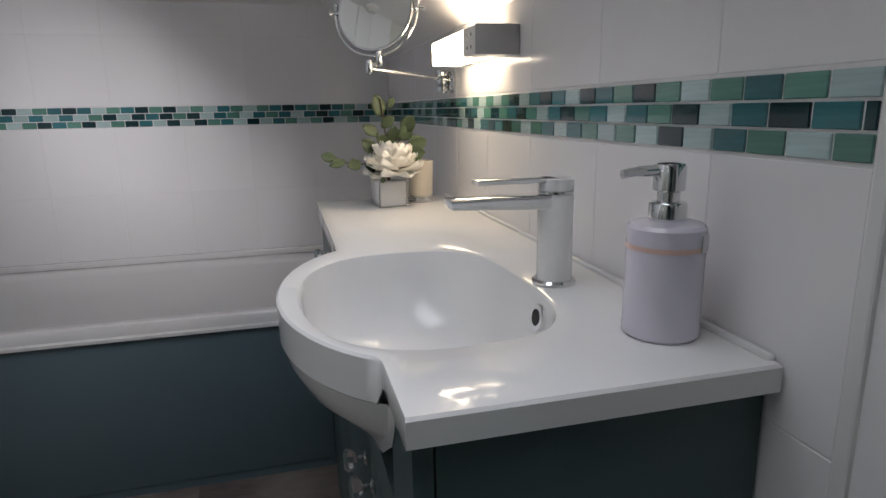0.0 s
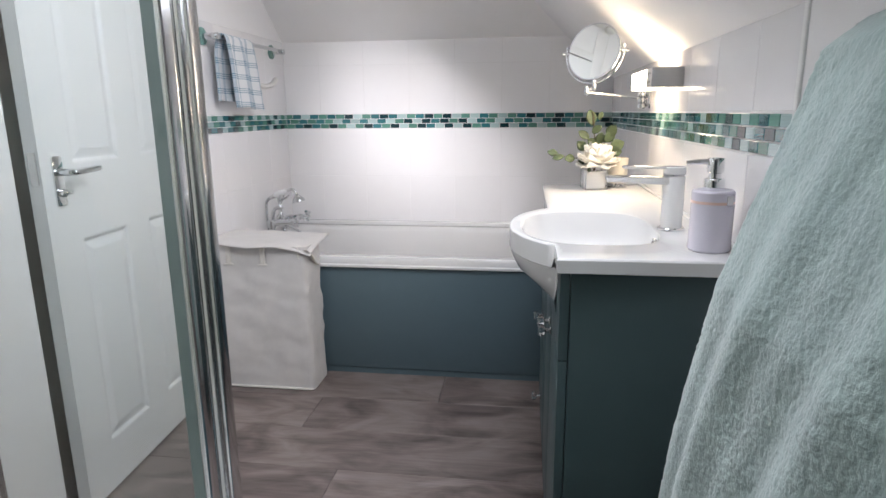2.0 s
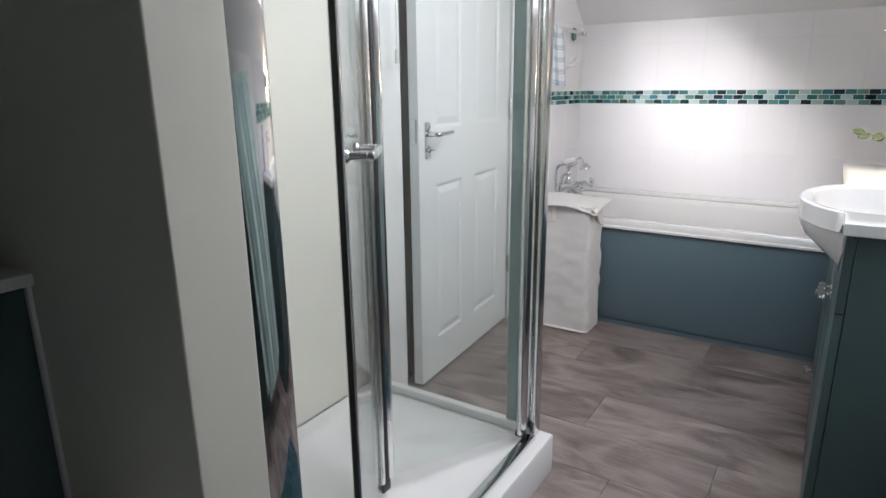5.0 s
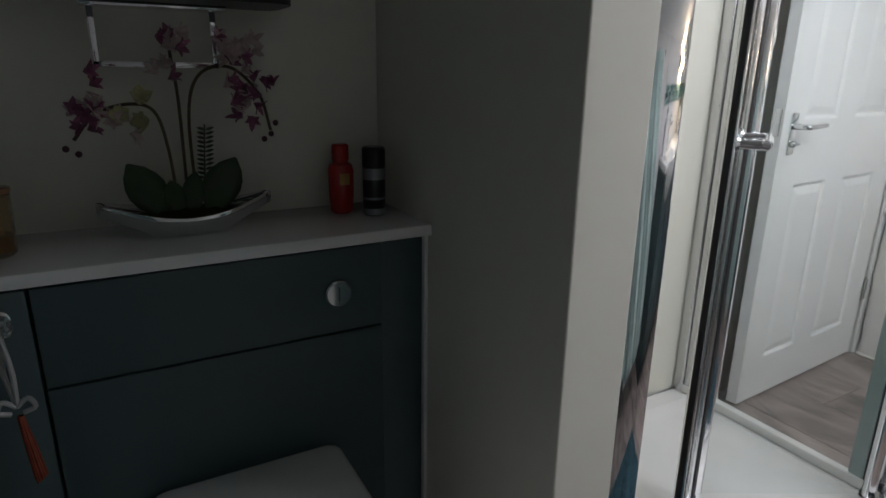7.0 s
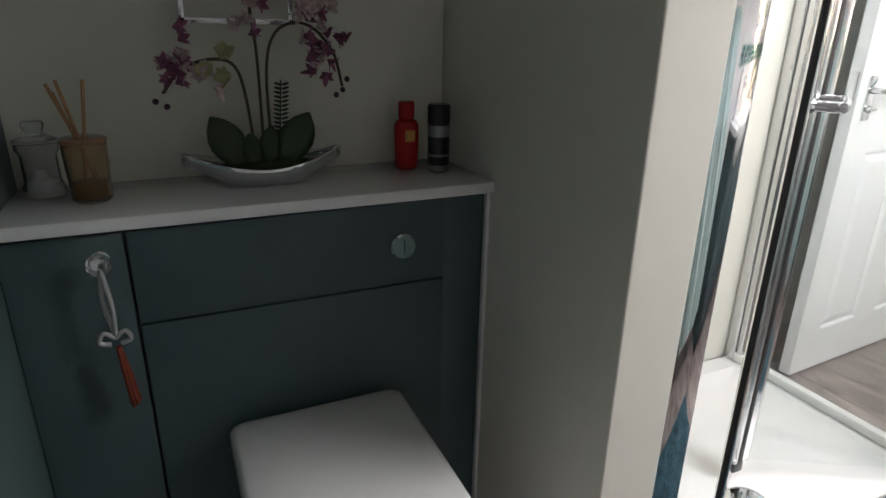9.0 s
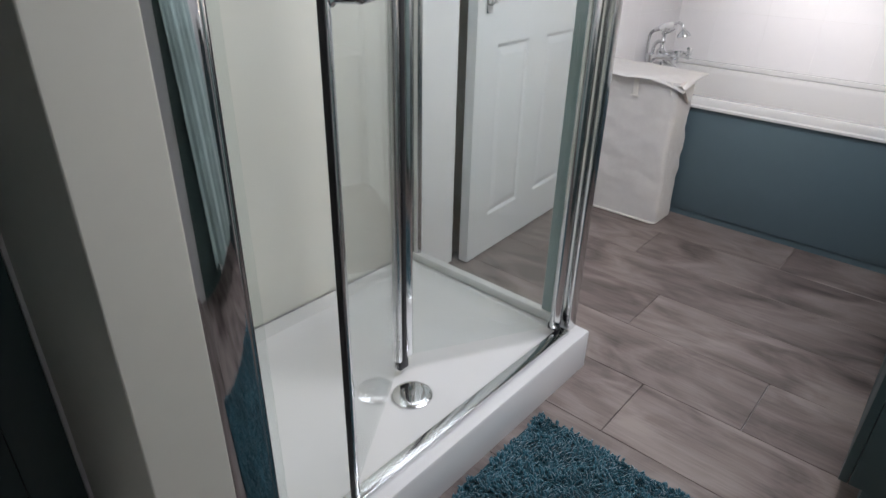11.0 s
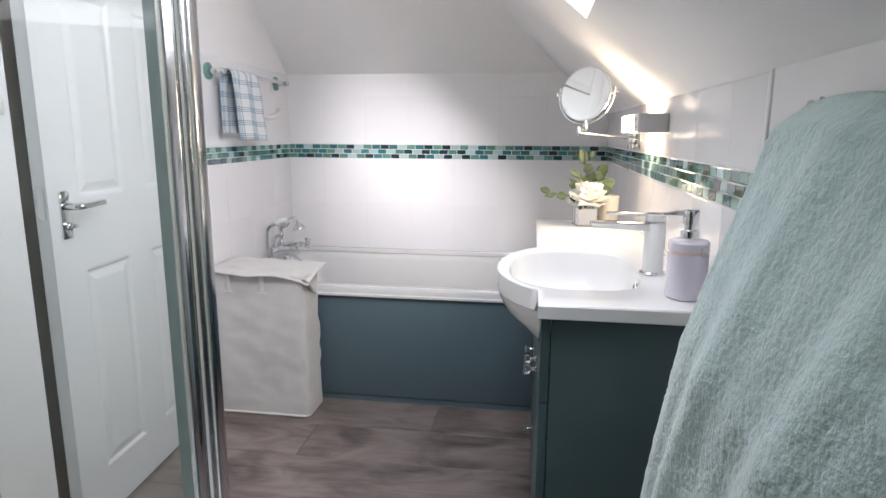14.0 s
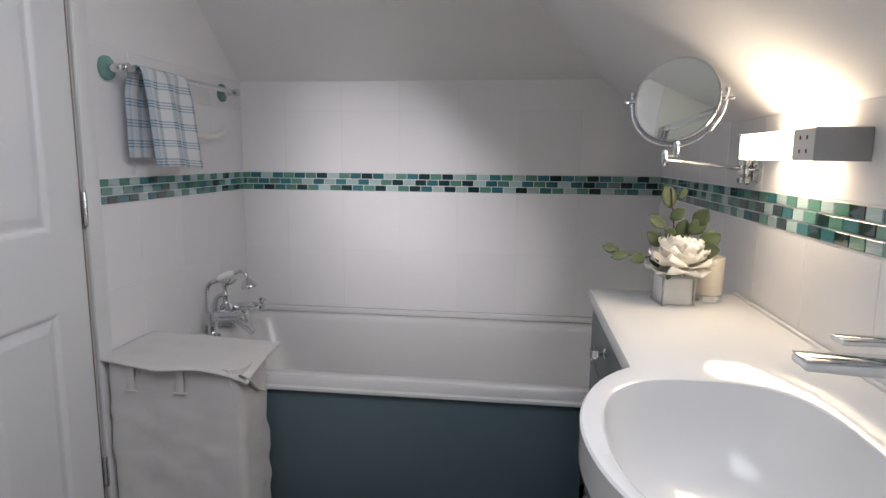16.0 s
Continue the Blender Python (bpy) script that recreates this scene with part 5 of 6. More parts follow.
# ---- room door ----
def room_door():
    fr = tagged(new("door_1"), kind="structure")
    bm = bmesh.new()
    box(bm, -T, DOOR_Y0, 0, -0.036, DOOR_Y0 + 0.012, DOOR_Z, 0.001)
    box(bm, -T, DOOR_Y1 - 0.012, 0, -0.002, DOOR_Y1, DOOR_Z, 0.001)
    box(bm, -T, DOOR_Y0, DOOR_Z - 0.012, -0.002, DOOR_Y1, DOOR_Z, 0.001)
    # wide stop added to fill the gap with the brown of the hall
    box(bm, -0.07, DOOR_Y0 + 0.012, 0, -0.036, DOOR_Y0 + 0.10, DOOR_Z - 0.012, 0.001)
    part("door_lining", bm, M_BROWN, fr, "brown door lining, its added stop standing for the hall")
    bm = bmesh.new()
    box(bm, 0.0, DOOR_Y1, 0, 0.016, DOOR_Y1 + 0.055, DOOR_Z + 0.05, 0.004)
    box(bm, 0.0, DOOR_Y0 - 0.004, DOOR_Z, 0.016, DOOR_Y1, DOOR_Z + 0.05, 0.004)
    part("architrave", bm, M_TRIM, fr)
    # leaf, hinged at the bath end and slightly open
    L, Ht, th = 0.820, 1.985, 0.038
    m = pose(0.004, DOOR_Y1 - 0.014, 0.008, 0, 0, 0) @ pose(0, 0, 0, 0, 0, 3.8)

    def face_grid():
        bm = bmesh.new()
        cols = [0, 0.115, 0.360, 0.478, 0.698, L]
        rows = [0, 0.150, 0.785, 0.990, 1.56, 1.66, 1.86, Ht]
        for side, x in ((1, 0.0), (-1, -th)):
            vs = [[bm.verts.new((x, -c, r)) for r in rows] for c in cols]
            for i in range(len(cols) - 1):
                for j in range(len(rows) - 1):
                    if not (i in (1, 3) and j in (1, 3, 5)):
                        bm.faces.new((vs[i][j], vs[i + 1][j], vs[i + 1][j + 1], vs[i][j + 1]))
                        continue
                    ring = [vs[i][j], vs[i + 1][j], vs[i + 1][j + 1], vs[i][j + 1]]
                    c0, c1, r0, r1 = cols[i], cols[i + 1], rows[j], rows[j + 1]
                    for ins, dep in ((0.006, 0.0015), (0.014, 0.007), (0.020, 0.007), (0.040, 0.002), (0.044, 0.0015)):
                        xx = x - side * dep
                        nxt = [bm.verts.new((xx, -c, r)) for c, r in ((c0 + ins, r0 + ins), (c1 - ins, r0 + ins), (c1 - ins, r1 - ins), (c0 + ins, r1 - ins))]
                        for q in range(4):
                            bm.faces.new((ring[q], ring[(q + 1) % 4], nxt[(q + 1) % 4], nxt[q]))
                        ring = nxt
                    bm.faces.new(ring)
        box(bm, -th + 0.0005, -L, 0, -0.0005, -L + 0.002, Ht)
        box(bm, -th + 0.0005, -0.002, 0, -0.0005, 0, Ht)
        box(bm, -th + 0.0005, -L + 0.002, 0, -0.0005, -0.002, 0.002)
        box(bm, -th + 0.0005, -L + 0.002, Ht - 0.002, -0.0005, -0.002, Ht)
        bmesh.ops.transform(bm, verts=bm.verts, matrix=m)
        return bm
    lf = part("door_leaf", face_grid(), M_DOOR, fr, "white moulded six-panel door", smooth=False)
    bm = boxed(-0.001, -L + 0.040, 0.885, 0.006, -L + 0.077, 1.018, 0.002)
    bmesh.ops.transform(bm, verts=bm.verts, matrix=m)
    pl = part("handle_plate", bm, M_CHROME, fr, "polished chrome handle plate")
    bm = bmesh.new()
    tube(bm, arc([(0.006, -L + 0.058, 0.975), (0.045, -L + 0.058, 0.975), (0.052, -L + 0.077, 0.975), (0.052, -L + 0.158, 0.978)], 6), [0.010] * 7 + [0.009] * 5 + [0.0085] * 7, 12)
    bmesh.ops.transform(bm, verts=bm.verts, matrix=m)
    part("lever_handle", bm, M_CHROME, fr, "chrome lever handle")
    bm = bmesh.new()
    lathe(bm, [(0.011, 0), (0.011, 0.012), (0.007, 0.014)], n=20, m=Matrix.Translation((0.005, -L + 0.058, 0.920)) @ pose(0, 0, 0, 0, 90, 0))
    box(bm, 0.018, -L + 0.050, 0.915, 0.026, -L + 0.078, 0.925, 0.003)
    bmesh.ops.transform(bm, verts=bm.verts, matrix=m)
    part("thumb_turn", bm, M_CHROME, fr)
    bm = boxed(-0.030, -L - 0.0015, 0.945, -0.008, -L + 0.001, 1.03, 0.0008)
    bmesh.ops.transform(bm, verts=bm.verts, matrix=m)
    part("latch_plate", bm, M_BRUSH, fr)
    for z in (0.25, 1.0, 1.78):
        bm = bmesh.new()
        lathe(bm, [(0.006, 0), (0.006, 0.09), (0.004, 0.093)], (0.012, DOOR_Y1 - 0.006, z), 12)
        part("hinge", bm, M_BRUSH, fr)


room_door()


def pull_cord():
    t = thing("pull_cord", (0.035, -1.87, 1.23), "white light pull cord with a small white toggle", "light switch")
    bm = bmesh.new()
    tube(bm, [(0.035, -1.87, 1.27), (0.035, -1.87, Z_TOP - 0.02)], 0.0015, 6)
    part("cord", bm, M_PLAST, t)
    bm = bmesh.new()
    lathe(bm, [(0.006, 0), (0.008, 0.004), (0.008, 0.04), (0.004, 0.048), (0, 0.048)], (0.035, -1.87, 1.225), 16)
    part("toggle", bm, M_PLAST, t)
    bm = bmesh.new()
    lathe(bm, [(0.035, 0.0), (0.035, -0.015), (0.02, -0.03), (0, -0.03)], (0.035, -1.87, Z_TOP), 24)
    part("ceiling_switch", bm, M_PLAST, t)


pull_cord()

# ---- toilet corner ----
WCZ = 0.912


def toilet_cabinet():
    c = thing("toilet_cabinet", (0.32, -3.55, 0), "green boxed-in toilet cabinet with a narrow door and round flush", "cabinet")
    xb, xf = 0.226, 0.415
    part("body", boxed(xb, -3.877, 0, xf - 0.020, -3.255, WCZ - 0.0185), M_GREEN, c)
    part("side_filler", boxed(xf - 0.022, -3.2985, 0, xf - 0.010, -3.2265, WCZ - 0.020, 0.001), M_GREEN, c)
    d = part("door", boxed(xf - 0.019, -3.877, 0.04, xf, -3.743, WCZ - 0.023, 0.0015), M_GREEN, c)
    crystal_knob(d, xf, -3.771, 0.858, (1, 0, 0))
    part("upper_panel", boxed(xf - 0.019, -3.739, 0.761, xf, -3.3005, WCZ - 0.023, 0.0015), M_GREEN, c)
    part("lower_panel", boxed(xf - 0.019, -3.739, 0.04, xf, -3.3005, 0.758, 0.0015), M_GREEN, c)
    part("edge_strip", boxed(xf - 0.012, -3.226, 0, xf - 0.002, -3.2205, WCZ - 0.02), M_TRIM, c)
    m = Matrix.Translation((xf, -3.370, 0.822)) @ pose(0, 0, 0, 0, 90, 0)
    bm = bmesh.new()
    lathe(bm, [(0.0205, 0), (0.0205, 0.004), (0.018, 0.007), (0.0145, 0.007)], n=36, m=m)
    fl = part("flush_ring", bm, M_CHROME, c, "chrome flush ring")
    bm = bmesh.new()
    lathe(bm, [(0.014, 0.001), (0.014, 0.005), (0.012, 0.006), (0, 0.0065)], n=32, m=m)
    part("flush_button", bm, M_BRUSH, fl, "satin split flush button")
    bm = bmesh.new()
    box(bm, xf + 0.006, -3.3707, 0.811, xf + 0.0072, -3.3694, 0.833)
    part("button_split", bm, M_DARK, fl)
    tp = boxed(xb, -3.8775, WCZ - 0.018, xf + 0.012, -3.2205, WCZ, 0.003)
    ob = new("shelf_worktop", finish("shelf_worktop", tp, M_CTR, True))
    tagged(ob, "white speckled worktop over the green toilet cabinet", "worktop")


toilet_cabinet()


def toilet():
    t = thing("toilet", (0.62, -3.50, 0), "white back-to-wall toilet with a closed square lid", "toilet")
    x0, cy = 0.418, -3.517

    def outline(k, z, back=x0, shut=0.02):
        """A seat's plan: rounded corners at the hinge, straight sides, a round front."""
        hw = 0.132 * k
        pts = []
        for j in range(33):
            a = -math.pi / 2 + math.pi * j / 32
            c, s = math.cos(a), math.sin(a)
            pts.append(Vector((x0 + 0.24 + 0.19 * k * abs(c) ** 0.75, cy + hw * abs(s) ** 0.72 * (1 if s >= 0 else -1), z)))
        for sy in (1, -1):
            corner = [Vector((back + shut - shut * math.sin(q), cy + sy * (hw - shut + shut * math.cos(q)), z)) for q in (math.pi / 2 * j / 6 for j in range(7))]
            pts += corner if sy > 0 else corner[::-1]
        return pts
    bm = bmesh.new()
    vs = loops(bm, [outline(0.70, 0.0), outline(0.72, 0.05), outline(0.80, 0.24), outline(0.93, 0.4320), outline(0.97, 0.4920), outline(0.95, 0.5200)])
    bm.faces.new(vs[0])
    bm.faces.new(vs[-1])
    part("pan", bm, M_CERA, t)
    bm = bmesh.new()
    vs = loops(bm, [outline(0.96, 0.5250, back=x0 + .012), outline(0.98, 0.5290, back=x0 + .012), outline(0.98, 0.5490, back=x0 + .012), outline(0.96, 0.5530, back=x0 + .012)])
    bm.faces.new(vs[0])
    bm.faces.new(vs[-1])
    part("seat", bm, M_SEAT, t)
    bm = bmesh.new()
    vs = loops(bm, [outline(0.97, 0.5570, back=x0 + .015), outline(0.995, 0.5610, back=x0 + .012), outline(0.995, 0.5830, back=x0 + .012), outline(0.975, 0.5880, back=x0 + .016), outline(0.92, 0.5915, back=x0 + .024), outline(0.5, 0.5930, back=x0 + .10)])
    bm.faces.new(vs[0])
    bm.faces.new(vs[-1])
    part("lid", bm, M_SEAT, t)
    bm = boxed(x0 + 0.001, cy - 0.11, 0.5510, x0 + 0.03, cy + 0.11, 0.5770, 0.006, 3)
    part("hinge_bar", bm, M_SEAT, t)


toilet()


def tassel():
    t = thing("door_knob_tassel", (0.452, -3.770, 0.849), "silver ribbon with a rust-red tassel hanging from the cabinet knob", "tassel")
    x, y = 0.445, -3.770
    bm = bmesh.new()
    tube(bm, arc([(x, y, 0.855), (x - 0.004, y - 0.004, 0.809), (x, y + 0.003, 0.765)], 5), 0.003, 8)
    tube(bm, arc([(x, y, 0.855), (x + 0.006, y + 0.006, 0.809), (x, y + 0.004, 0.765)], 5), 0.003, 8)
    part("ribbon", bm, M_RIBBON, t)
    bm = bmesh.new()
    for s in (-1, 1):
        tube(bm, arc([(x, y + 0.003, 0.761), (x + 0.002, y + 0.003 + s * 0.012, 0.771), (x + 0.002, y + 0.003 + s * 0.018, 0.759), (x, y + 0.003 + s * 0.006, 0.753)], 4), 0.003, 8)
    part("bow", bm, M_RIBBON, t)
    bm = bmesh.new()
    rnd = random.Random(2)
    for k in range(30):
        a, r = rnd.uniform(0, 6.28), rnd.uniform(0, 0.006)
        dx, dy = r * math.cos(a), r * math.sin(a)
        tube(bm, [(x + dx * .5, y + 0.004 + dy * .5, 0.749), (x + dx, y + 0.008 + dy, 0.709), (x + dx * 1.3, y + 0.012 + dy * 1.3, 0.661 + rnd.uniform(0, .006))], 0.0013, 5)
    part("fringe", bm, M_TASSEL, t, "rust-red fringe")


tassel()


def bottles():
    t = thing("shampoo_bottle", (0.287, -3.314, WCZ), "red plastic bottle with a gold square label", "bottle")
    bm = bmesh.new()
    lathe(bm, [(0.015, 0), (0.018, 0.003), (0.020, 0.03), (0.0205, 0.07), (0.018, 0.078), (0.012, 0.082), (0.012, 0.084)], (0.287, -3.314, WCZ), 28)
    part("bottle", bm, M_RED, t)
    bm = bmesh.new()
    lathe(bm, [(0.0125, 0.084), (0.0135, 0.086), (0.0135, 0.108), (0.011, 0.111), (0, 0.111)], (0.287, -3.314, WCZ), 24)
    part("cap", bm, M_RED, t)
    part("label", boxed(0.304, -3.323, WCZ + 0.048, 0.3085, -3.307, WCZ + 0.066, 0.0005), M_GOLD, t, "gold square label")
    t = thing("shaving_foam_can", (0.324, -3.272, WCZ), "black capped aerosol can with grey and black bands", "bottle")
    x, y = 0.324, -3.272
    bm = bmesh.new()
    lathe(bm, [(0.016, 0), (0.018, 0.003), (0.018, 0.072), (0.016, 0.077)], (x, y, WCZ), 28)
    part("can", bm, M_BLACK, t)
    for z0, z1 in ((0.002, 0.012), (0.026, 0.030), (0.058, 0.076)):
        bm = bmesh.new()
        lathe(bm, [(0.0183, z0), (0.0183, z1)], (x, y, WCZ), 28)
        bmesh.ops.delete(bm, geom=[f for f in bm.faces if len(f.verts) > 4], context="FACES")
        part("band", bm, M_CAN, t, "silver-grey printed band")
    bm = bmesh.new()
    lathe(bm, [(0.0175, 0.077), (0.0185, 0.079), (0.0185, 0.106), (0.016, 0.109), (0, 0.109)], (x, y, WCZ), 28)
    part("cap", bm, M_BLACK, t)


bottles()


def glass_jar():
    t = thing("glass_jar", (0.276, -3.836, WCZ), "clear lidded glass jar with white contents", "jar")
    bm = bmesh.new()
    lathe(bm, [(0.024, 0), (0.026, 0.003), (0.026, 0.012), (0.022, 0.02), (0.022, 0.055), (0.026, 0.062), (0.026, 0.07), (0.024, 0.07), (0.024, 0.062), (0.020, 0.055), (0.020, 0.02), (0.022, 0.008), (0, 0.006)], (0.276, -3.836, WCZ), 32)
    part("jar", bm, M_CLEAR, t)
    bm = bmesh.new()
    lathe(bm, [(0, 0.007), (0.021, 0.008), (0.020, 0.018), (0.012, 0.022), (0.006, 0.035), (0.0, 0.037)], (0.276, -3.836, WCZ), 20)
    part("contents", bm, M_CERA, t, "white cotton contents")
    bm = bmesh.new()
    lathe(bm, [(0.027, 0.071), (0.027, 0.075), (0.015, 0.080), (0.011, 0.086), (0.014, 0.094), (0.012, 0.099), (0, 0.1)], (0.276, -3.836, WCZ), 28)
    part("lid", bm, M_CLEAR, t)


glass_jar()


def reed_diffuser():
    t = thing("reed_diffuser", (0.362, -3.782, WCZ), "amber frosted glass jar with four tan reeds", "reed diffuser")
    x, y = 0.333, -3.775
    bm = bmesh.new()
    lathe(bm, [(0.020, 0), (0.024, 0.004), (0.026, 0.05), (0.0265, 0.075), (0.0245, 0.076), (0.0235, 0.05), (0.022, 0.006), (0, 0.005)], (x, y, WCZ), 28)
    part("jar", bm, M_AMBER, t)
    bm = bmesh.new()
    lathe(bm, [(0.0265, 0.0765), (0.0275, 0.078), (0.0275, 0.083), (0.025, 0.084), (0.008, 0.084), (0.008, 0.078), (0.025, 0.0765)], (x, y, WCZ), 28)
    part("collar", bm, M_COLLAR, t, "brown glass rim")
    bm = bmesh.new()
    lathe(bm, [(0, 0.0062), (0.0205, 0.0065), (0.022, 0.026), (0, 0.026)], (x, y, WCZ), 28)
    part("oil", bm, M_OIL, t, "amber scented oil")
    for dx, dy, h in ((-0.006, -0.030, 0.150), (0.002, -0.018, 0.155), (0.004, 0.012, 0.155), (-0.004, -0.024, 0.140)):
        bm = bmesh.new()
        tube(bm, [(x - dx * .3, y - dy * .6, WCZ + 0.01), (x + dx, y + dy, WCZ + h)], 0.0022, 6)
        part("reed", bm, M_REED, t, "thin tan reed")


reed_diffuser()


def orchid():
    t = thing("orchid_bowl", (0.325, -3.552, WCZ), "artificial orchid with magenta and yellow flowers in a silver boat bowl", "potted plant")
    x, y, z = 0.318, -3.549, WCZ
    bm = bmesh.new()
    rows = []
    for k in range(25):
        u = k / 24 * 2 - 1
        yy = y + 0.112 * u
        w = 0.040 * (1 - abs(u) ** 2.4) + 0.004
        top = z + 0.030 + 0.022 * abs(u) ** 1.6
        bot = z + 0.036 * (max(0.0, abs(u) - 0.40) / 0.60) ** 0.85
        rows.append([Vector((x + w * q, yy, top + (bot - top) * (1 - abs(q) ** 2.5))) for q in (-1, -.85, -.6, -.3, 0, .3, .6, .85, 1)])
    loops(bm, rows, close=False)
    thick(part("bowl", bm, M_CHROME, t, "silver boat-shaped bowl"), 0.003)
    bm = bmesh.new()

    def moss(u, v):
        a = u * 2 - 1
        w = 0.034 * (1 - abs(a) ** 2.2) + 0.003
        return Vector((x + w * (v * 2 - 1), y + 0.085 * a, z + 0.028 + 0.010 * (1 - a * a) * (1 - (v * 2 - 1) ** 2) + 0.003 * noise.noise(Vector((u * 30, v * 30, 0)))))
    grid(bm, 24, 12, moss)
    part("moss", bm, M_MOSS, t, "dark moss")
    for dy, lean, ln, wd in ((-0.030, -0.55, 0.085, 0.05), (0.026, 0.5, 0.085, 0.052), (0.004, 0.1, 0.06, 0.03), (-0.012, -0.2, 0.05, 0.03)):
        bm = bmesh.new()
        leaf(bm, (x + 0.01, y + dy, z + 0.03), (0.15, lean, 1), ln, wd, up=(1, 0, 0.1), bend=-0.2)
        thick(part("leaf", bm, M_ORLEAF, t, "dark green orchid leaf"), 0.0015)
    stems = [[(x, y - .012, z + .03), (x, y - .018, z + .12), (x, y - .03, z + .168), (x + .005, y - .06, z + .178), (x + .01, y - .10, z + .165), (x + .01, y - .125, z + .135)],
             [(x, y + .012, z + .03), (x, y + .012, z + .16), (x, y + .03, z + .215), (x + .005, y + .07, z + .225), (x + .01, y + .105, z + .19), (x + .01, y + .118, z + .14)],
             [(x, y, z + .03), (x - .01, y + .002, z + .18), (x - .01, y - .002, z + .25), (x, y + .01, z + .272)]]
    for s in stems:
        bm = bmesh.new()
        tube(bm, arc(s, 6), 0.0022, 7)
        part("stem", bm, M_STEM, t)
    rnd = random.Random(8)
    flowers = []
    for cy0, cz0, sy, sz, cnt, kinds in ((y - .105, .168, .026, .022, 10, (M_MAGENTA, M_PINKP)), (y - .06, .165, .020, .018, 5, (M_YELP, M_PINKP, M_YELP)),
                                         (y + .075, .225, .028, .030, 13, (M_MAGENTA, M_PINKP)), (y + .095, .180, .022, .024, 9, (M_MAGENTA, M_PINKP, M_MAGENTA)),
                                         (y + .002, .262, .022, .014, 5, (M_MAGENTA, M_PINKP)), (y - .012, .215, .012, .012, 3, (M_MAGENTA, M_PINKP))):
        flowers += [(cy0 + rnd.gauss(0, sy * .6), cz0 + rnd.gauss(0, sz * .6), rnd.choice(kinds)) for _ in range(int(cnt * 1.5))]
    for fy, fz, mt in flowers:
        base = Vector((x + 0.012 + rnd.uniform(-.014, .020), fy, z + fz))
        tip = Vector((rnd.uniform(.2, 1), rnd.uniform(-.9, .9), rnd.uniform(-.3, .9))).normalized()
        s1 = tip.orthogonal().normalized()
        s2 = tip.cross(s1)
        bm = bmesh.new()
        off = rnd.uniform(0, 6.28)
        wide = mt is M_YELP
        for j in range(5):
            a = off + 2 * math.pi * j / 5
            d = (s1 * math.cos(a) + s2 * math.sin(a)) + tip * rnd.uniform(0.7, 1.6)
            leaf(bm, base, d, rnd.uniform(.020, .026) if wide else rnd.uniform(.015, .024), 0.017 if wide else 0.008, up=tip, bend=0.3)
        thick(part("flower", bm, mt, t, {"magenta_orchid_petal": "magenta orchid flower", "pale_pink_orchid_petal": "pale pink orchid flower"}.get(mt.name, "yellow-green orchid flower")), 0.0006)
    for by, bz in ((y - .135, .125), (y - .122, .118), (y + .118, .135), (y + .108, .128), (y + .125, .15)):
        bm = bmesh.new()
        bmesh.ops.create_uvsphere(bm, u_segments=8, v_segments=6, radius=0.0042, matrix=Matrix.Translation((x + 0.012, by, z + bz)))
        part("bud", bm, M_BUD, t, "small dark bud")
    bm = bmesh.new()
    tube(bm, [(x + .004, y + .022, z + .05), (x + .006, y + .03, z + .15)], 0.0012, 5)
    for j in range(14):
        for s in (-1, 1):
            h = z + 0.065 + j * 0.006
            leaf(bm, (x + 0.005, y + 0.024 + j * 0.0005, h), (0.2, s, 0.3), 0.012, 0.004, up=(1, 0, 0))
    part("fern", bm, M_ORLEAF, t, "small green fern frond")


orchid()


def ring_and_shelf():
    t = thing("towel_ring", (0.235, -3.563, 1.19), "rectangular chrome towel ring on the wall above the orchid", "towel ring")
    x, y0, y1, z0, z1 = 0.262, -3.637, -3.487, 1.139, 1.212
    for a, b, nm in (((x, y0, z0), (x, y1, z0), "bar"), ((x, y0, z0), (x, y0, z1), "bar"), ((x, y1, z0), (x, y1, z1), "bar")):
        bm = boxed(min(a[0], b[0]) - 0.003, min(a[1], b[1]) - 0.004, min(a[2], b[2]) - 0.004, max(a[0], b[0]) + 0.003, max(a[1], b[1]) + 0.004, max(a[2], b[2]) + 0.004, 0.001)
        part(nm, bm, M_CHROME, t)
    part("mount", boxed(0.226, y0 - 0.012, z1, x + 0.008, y1 + 0.02, z1 + 0.007, 0.002), M_CHROME, t)
    s = thing("wall_shelf", (0.28, -3.568, 1.2195), "dark green wall shelf with rounded ends above the chrome ring", "shelf")
    bm = bmesh.new()
    pts = rrect(0.286, -3.568, 0.060, 0.178, 0.03, 1.2195, 6)
    prism(bm, pts, (0, 0, 0.022))
    part("board", bm, M_SLATE, s)


ring_and_shelf()


def wall_box():
    t = thing("heater_switch", (0.49, -3.877, 1.148), "white plastic wall control box on the green panel", "switch")
    part("box", boxed(0.411, -3.877, 1.148, 0.575, -3.842, 1.262, 0.005, 3), M_PLAST, t)
    part("logo_bar", boxed(0.470, -3.8425, 1.158, 0.500, -3.8415, 1.163), M_CAN, t, "small grey bar of lettering")
    for k in range(2):
        bm = bmesh.new()
        lathe(bm, [(0.009, 0), (0.009, 0.006), (0, 0.007)], n=18, m=Matrix.Translation((0.47 + 0.03 * k, -3.842, 1.198)) @ pose(0, 0, 0, -90, 0, 0))
        part("dial", bm, M_CAN, t, "small grey dial")


wall_box()


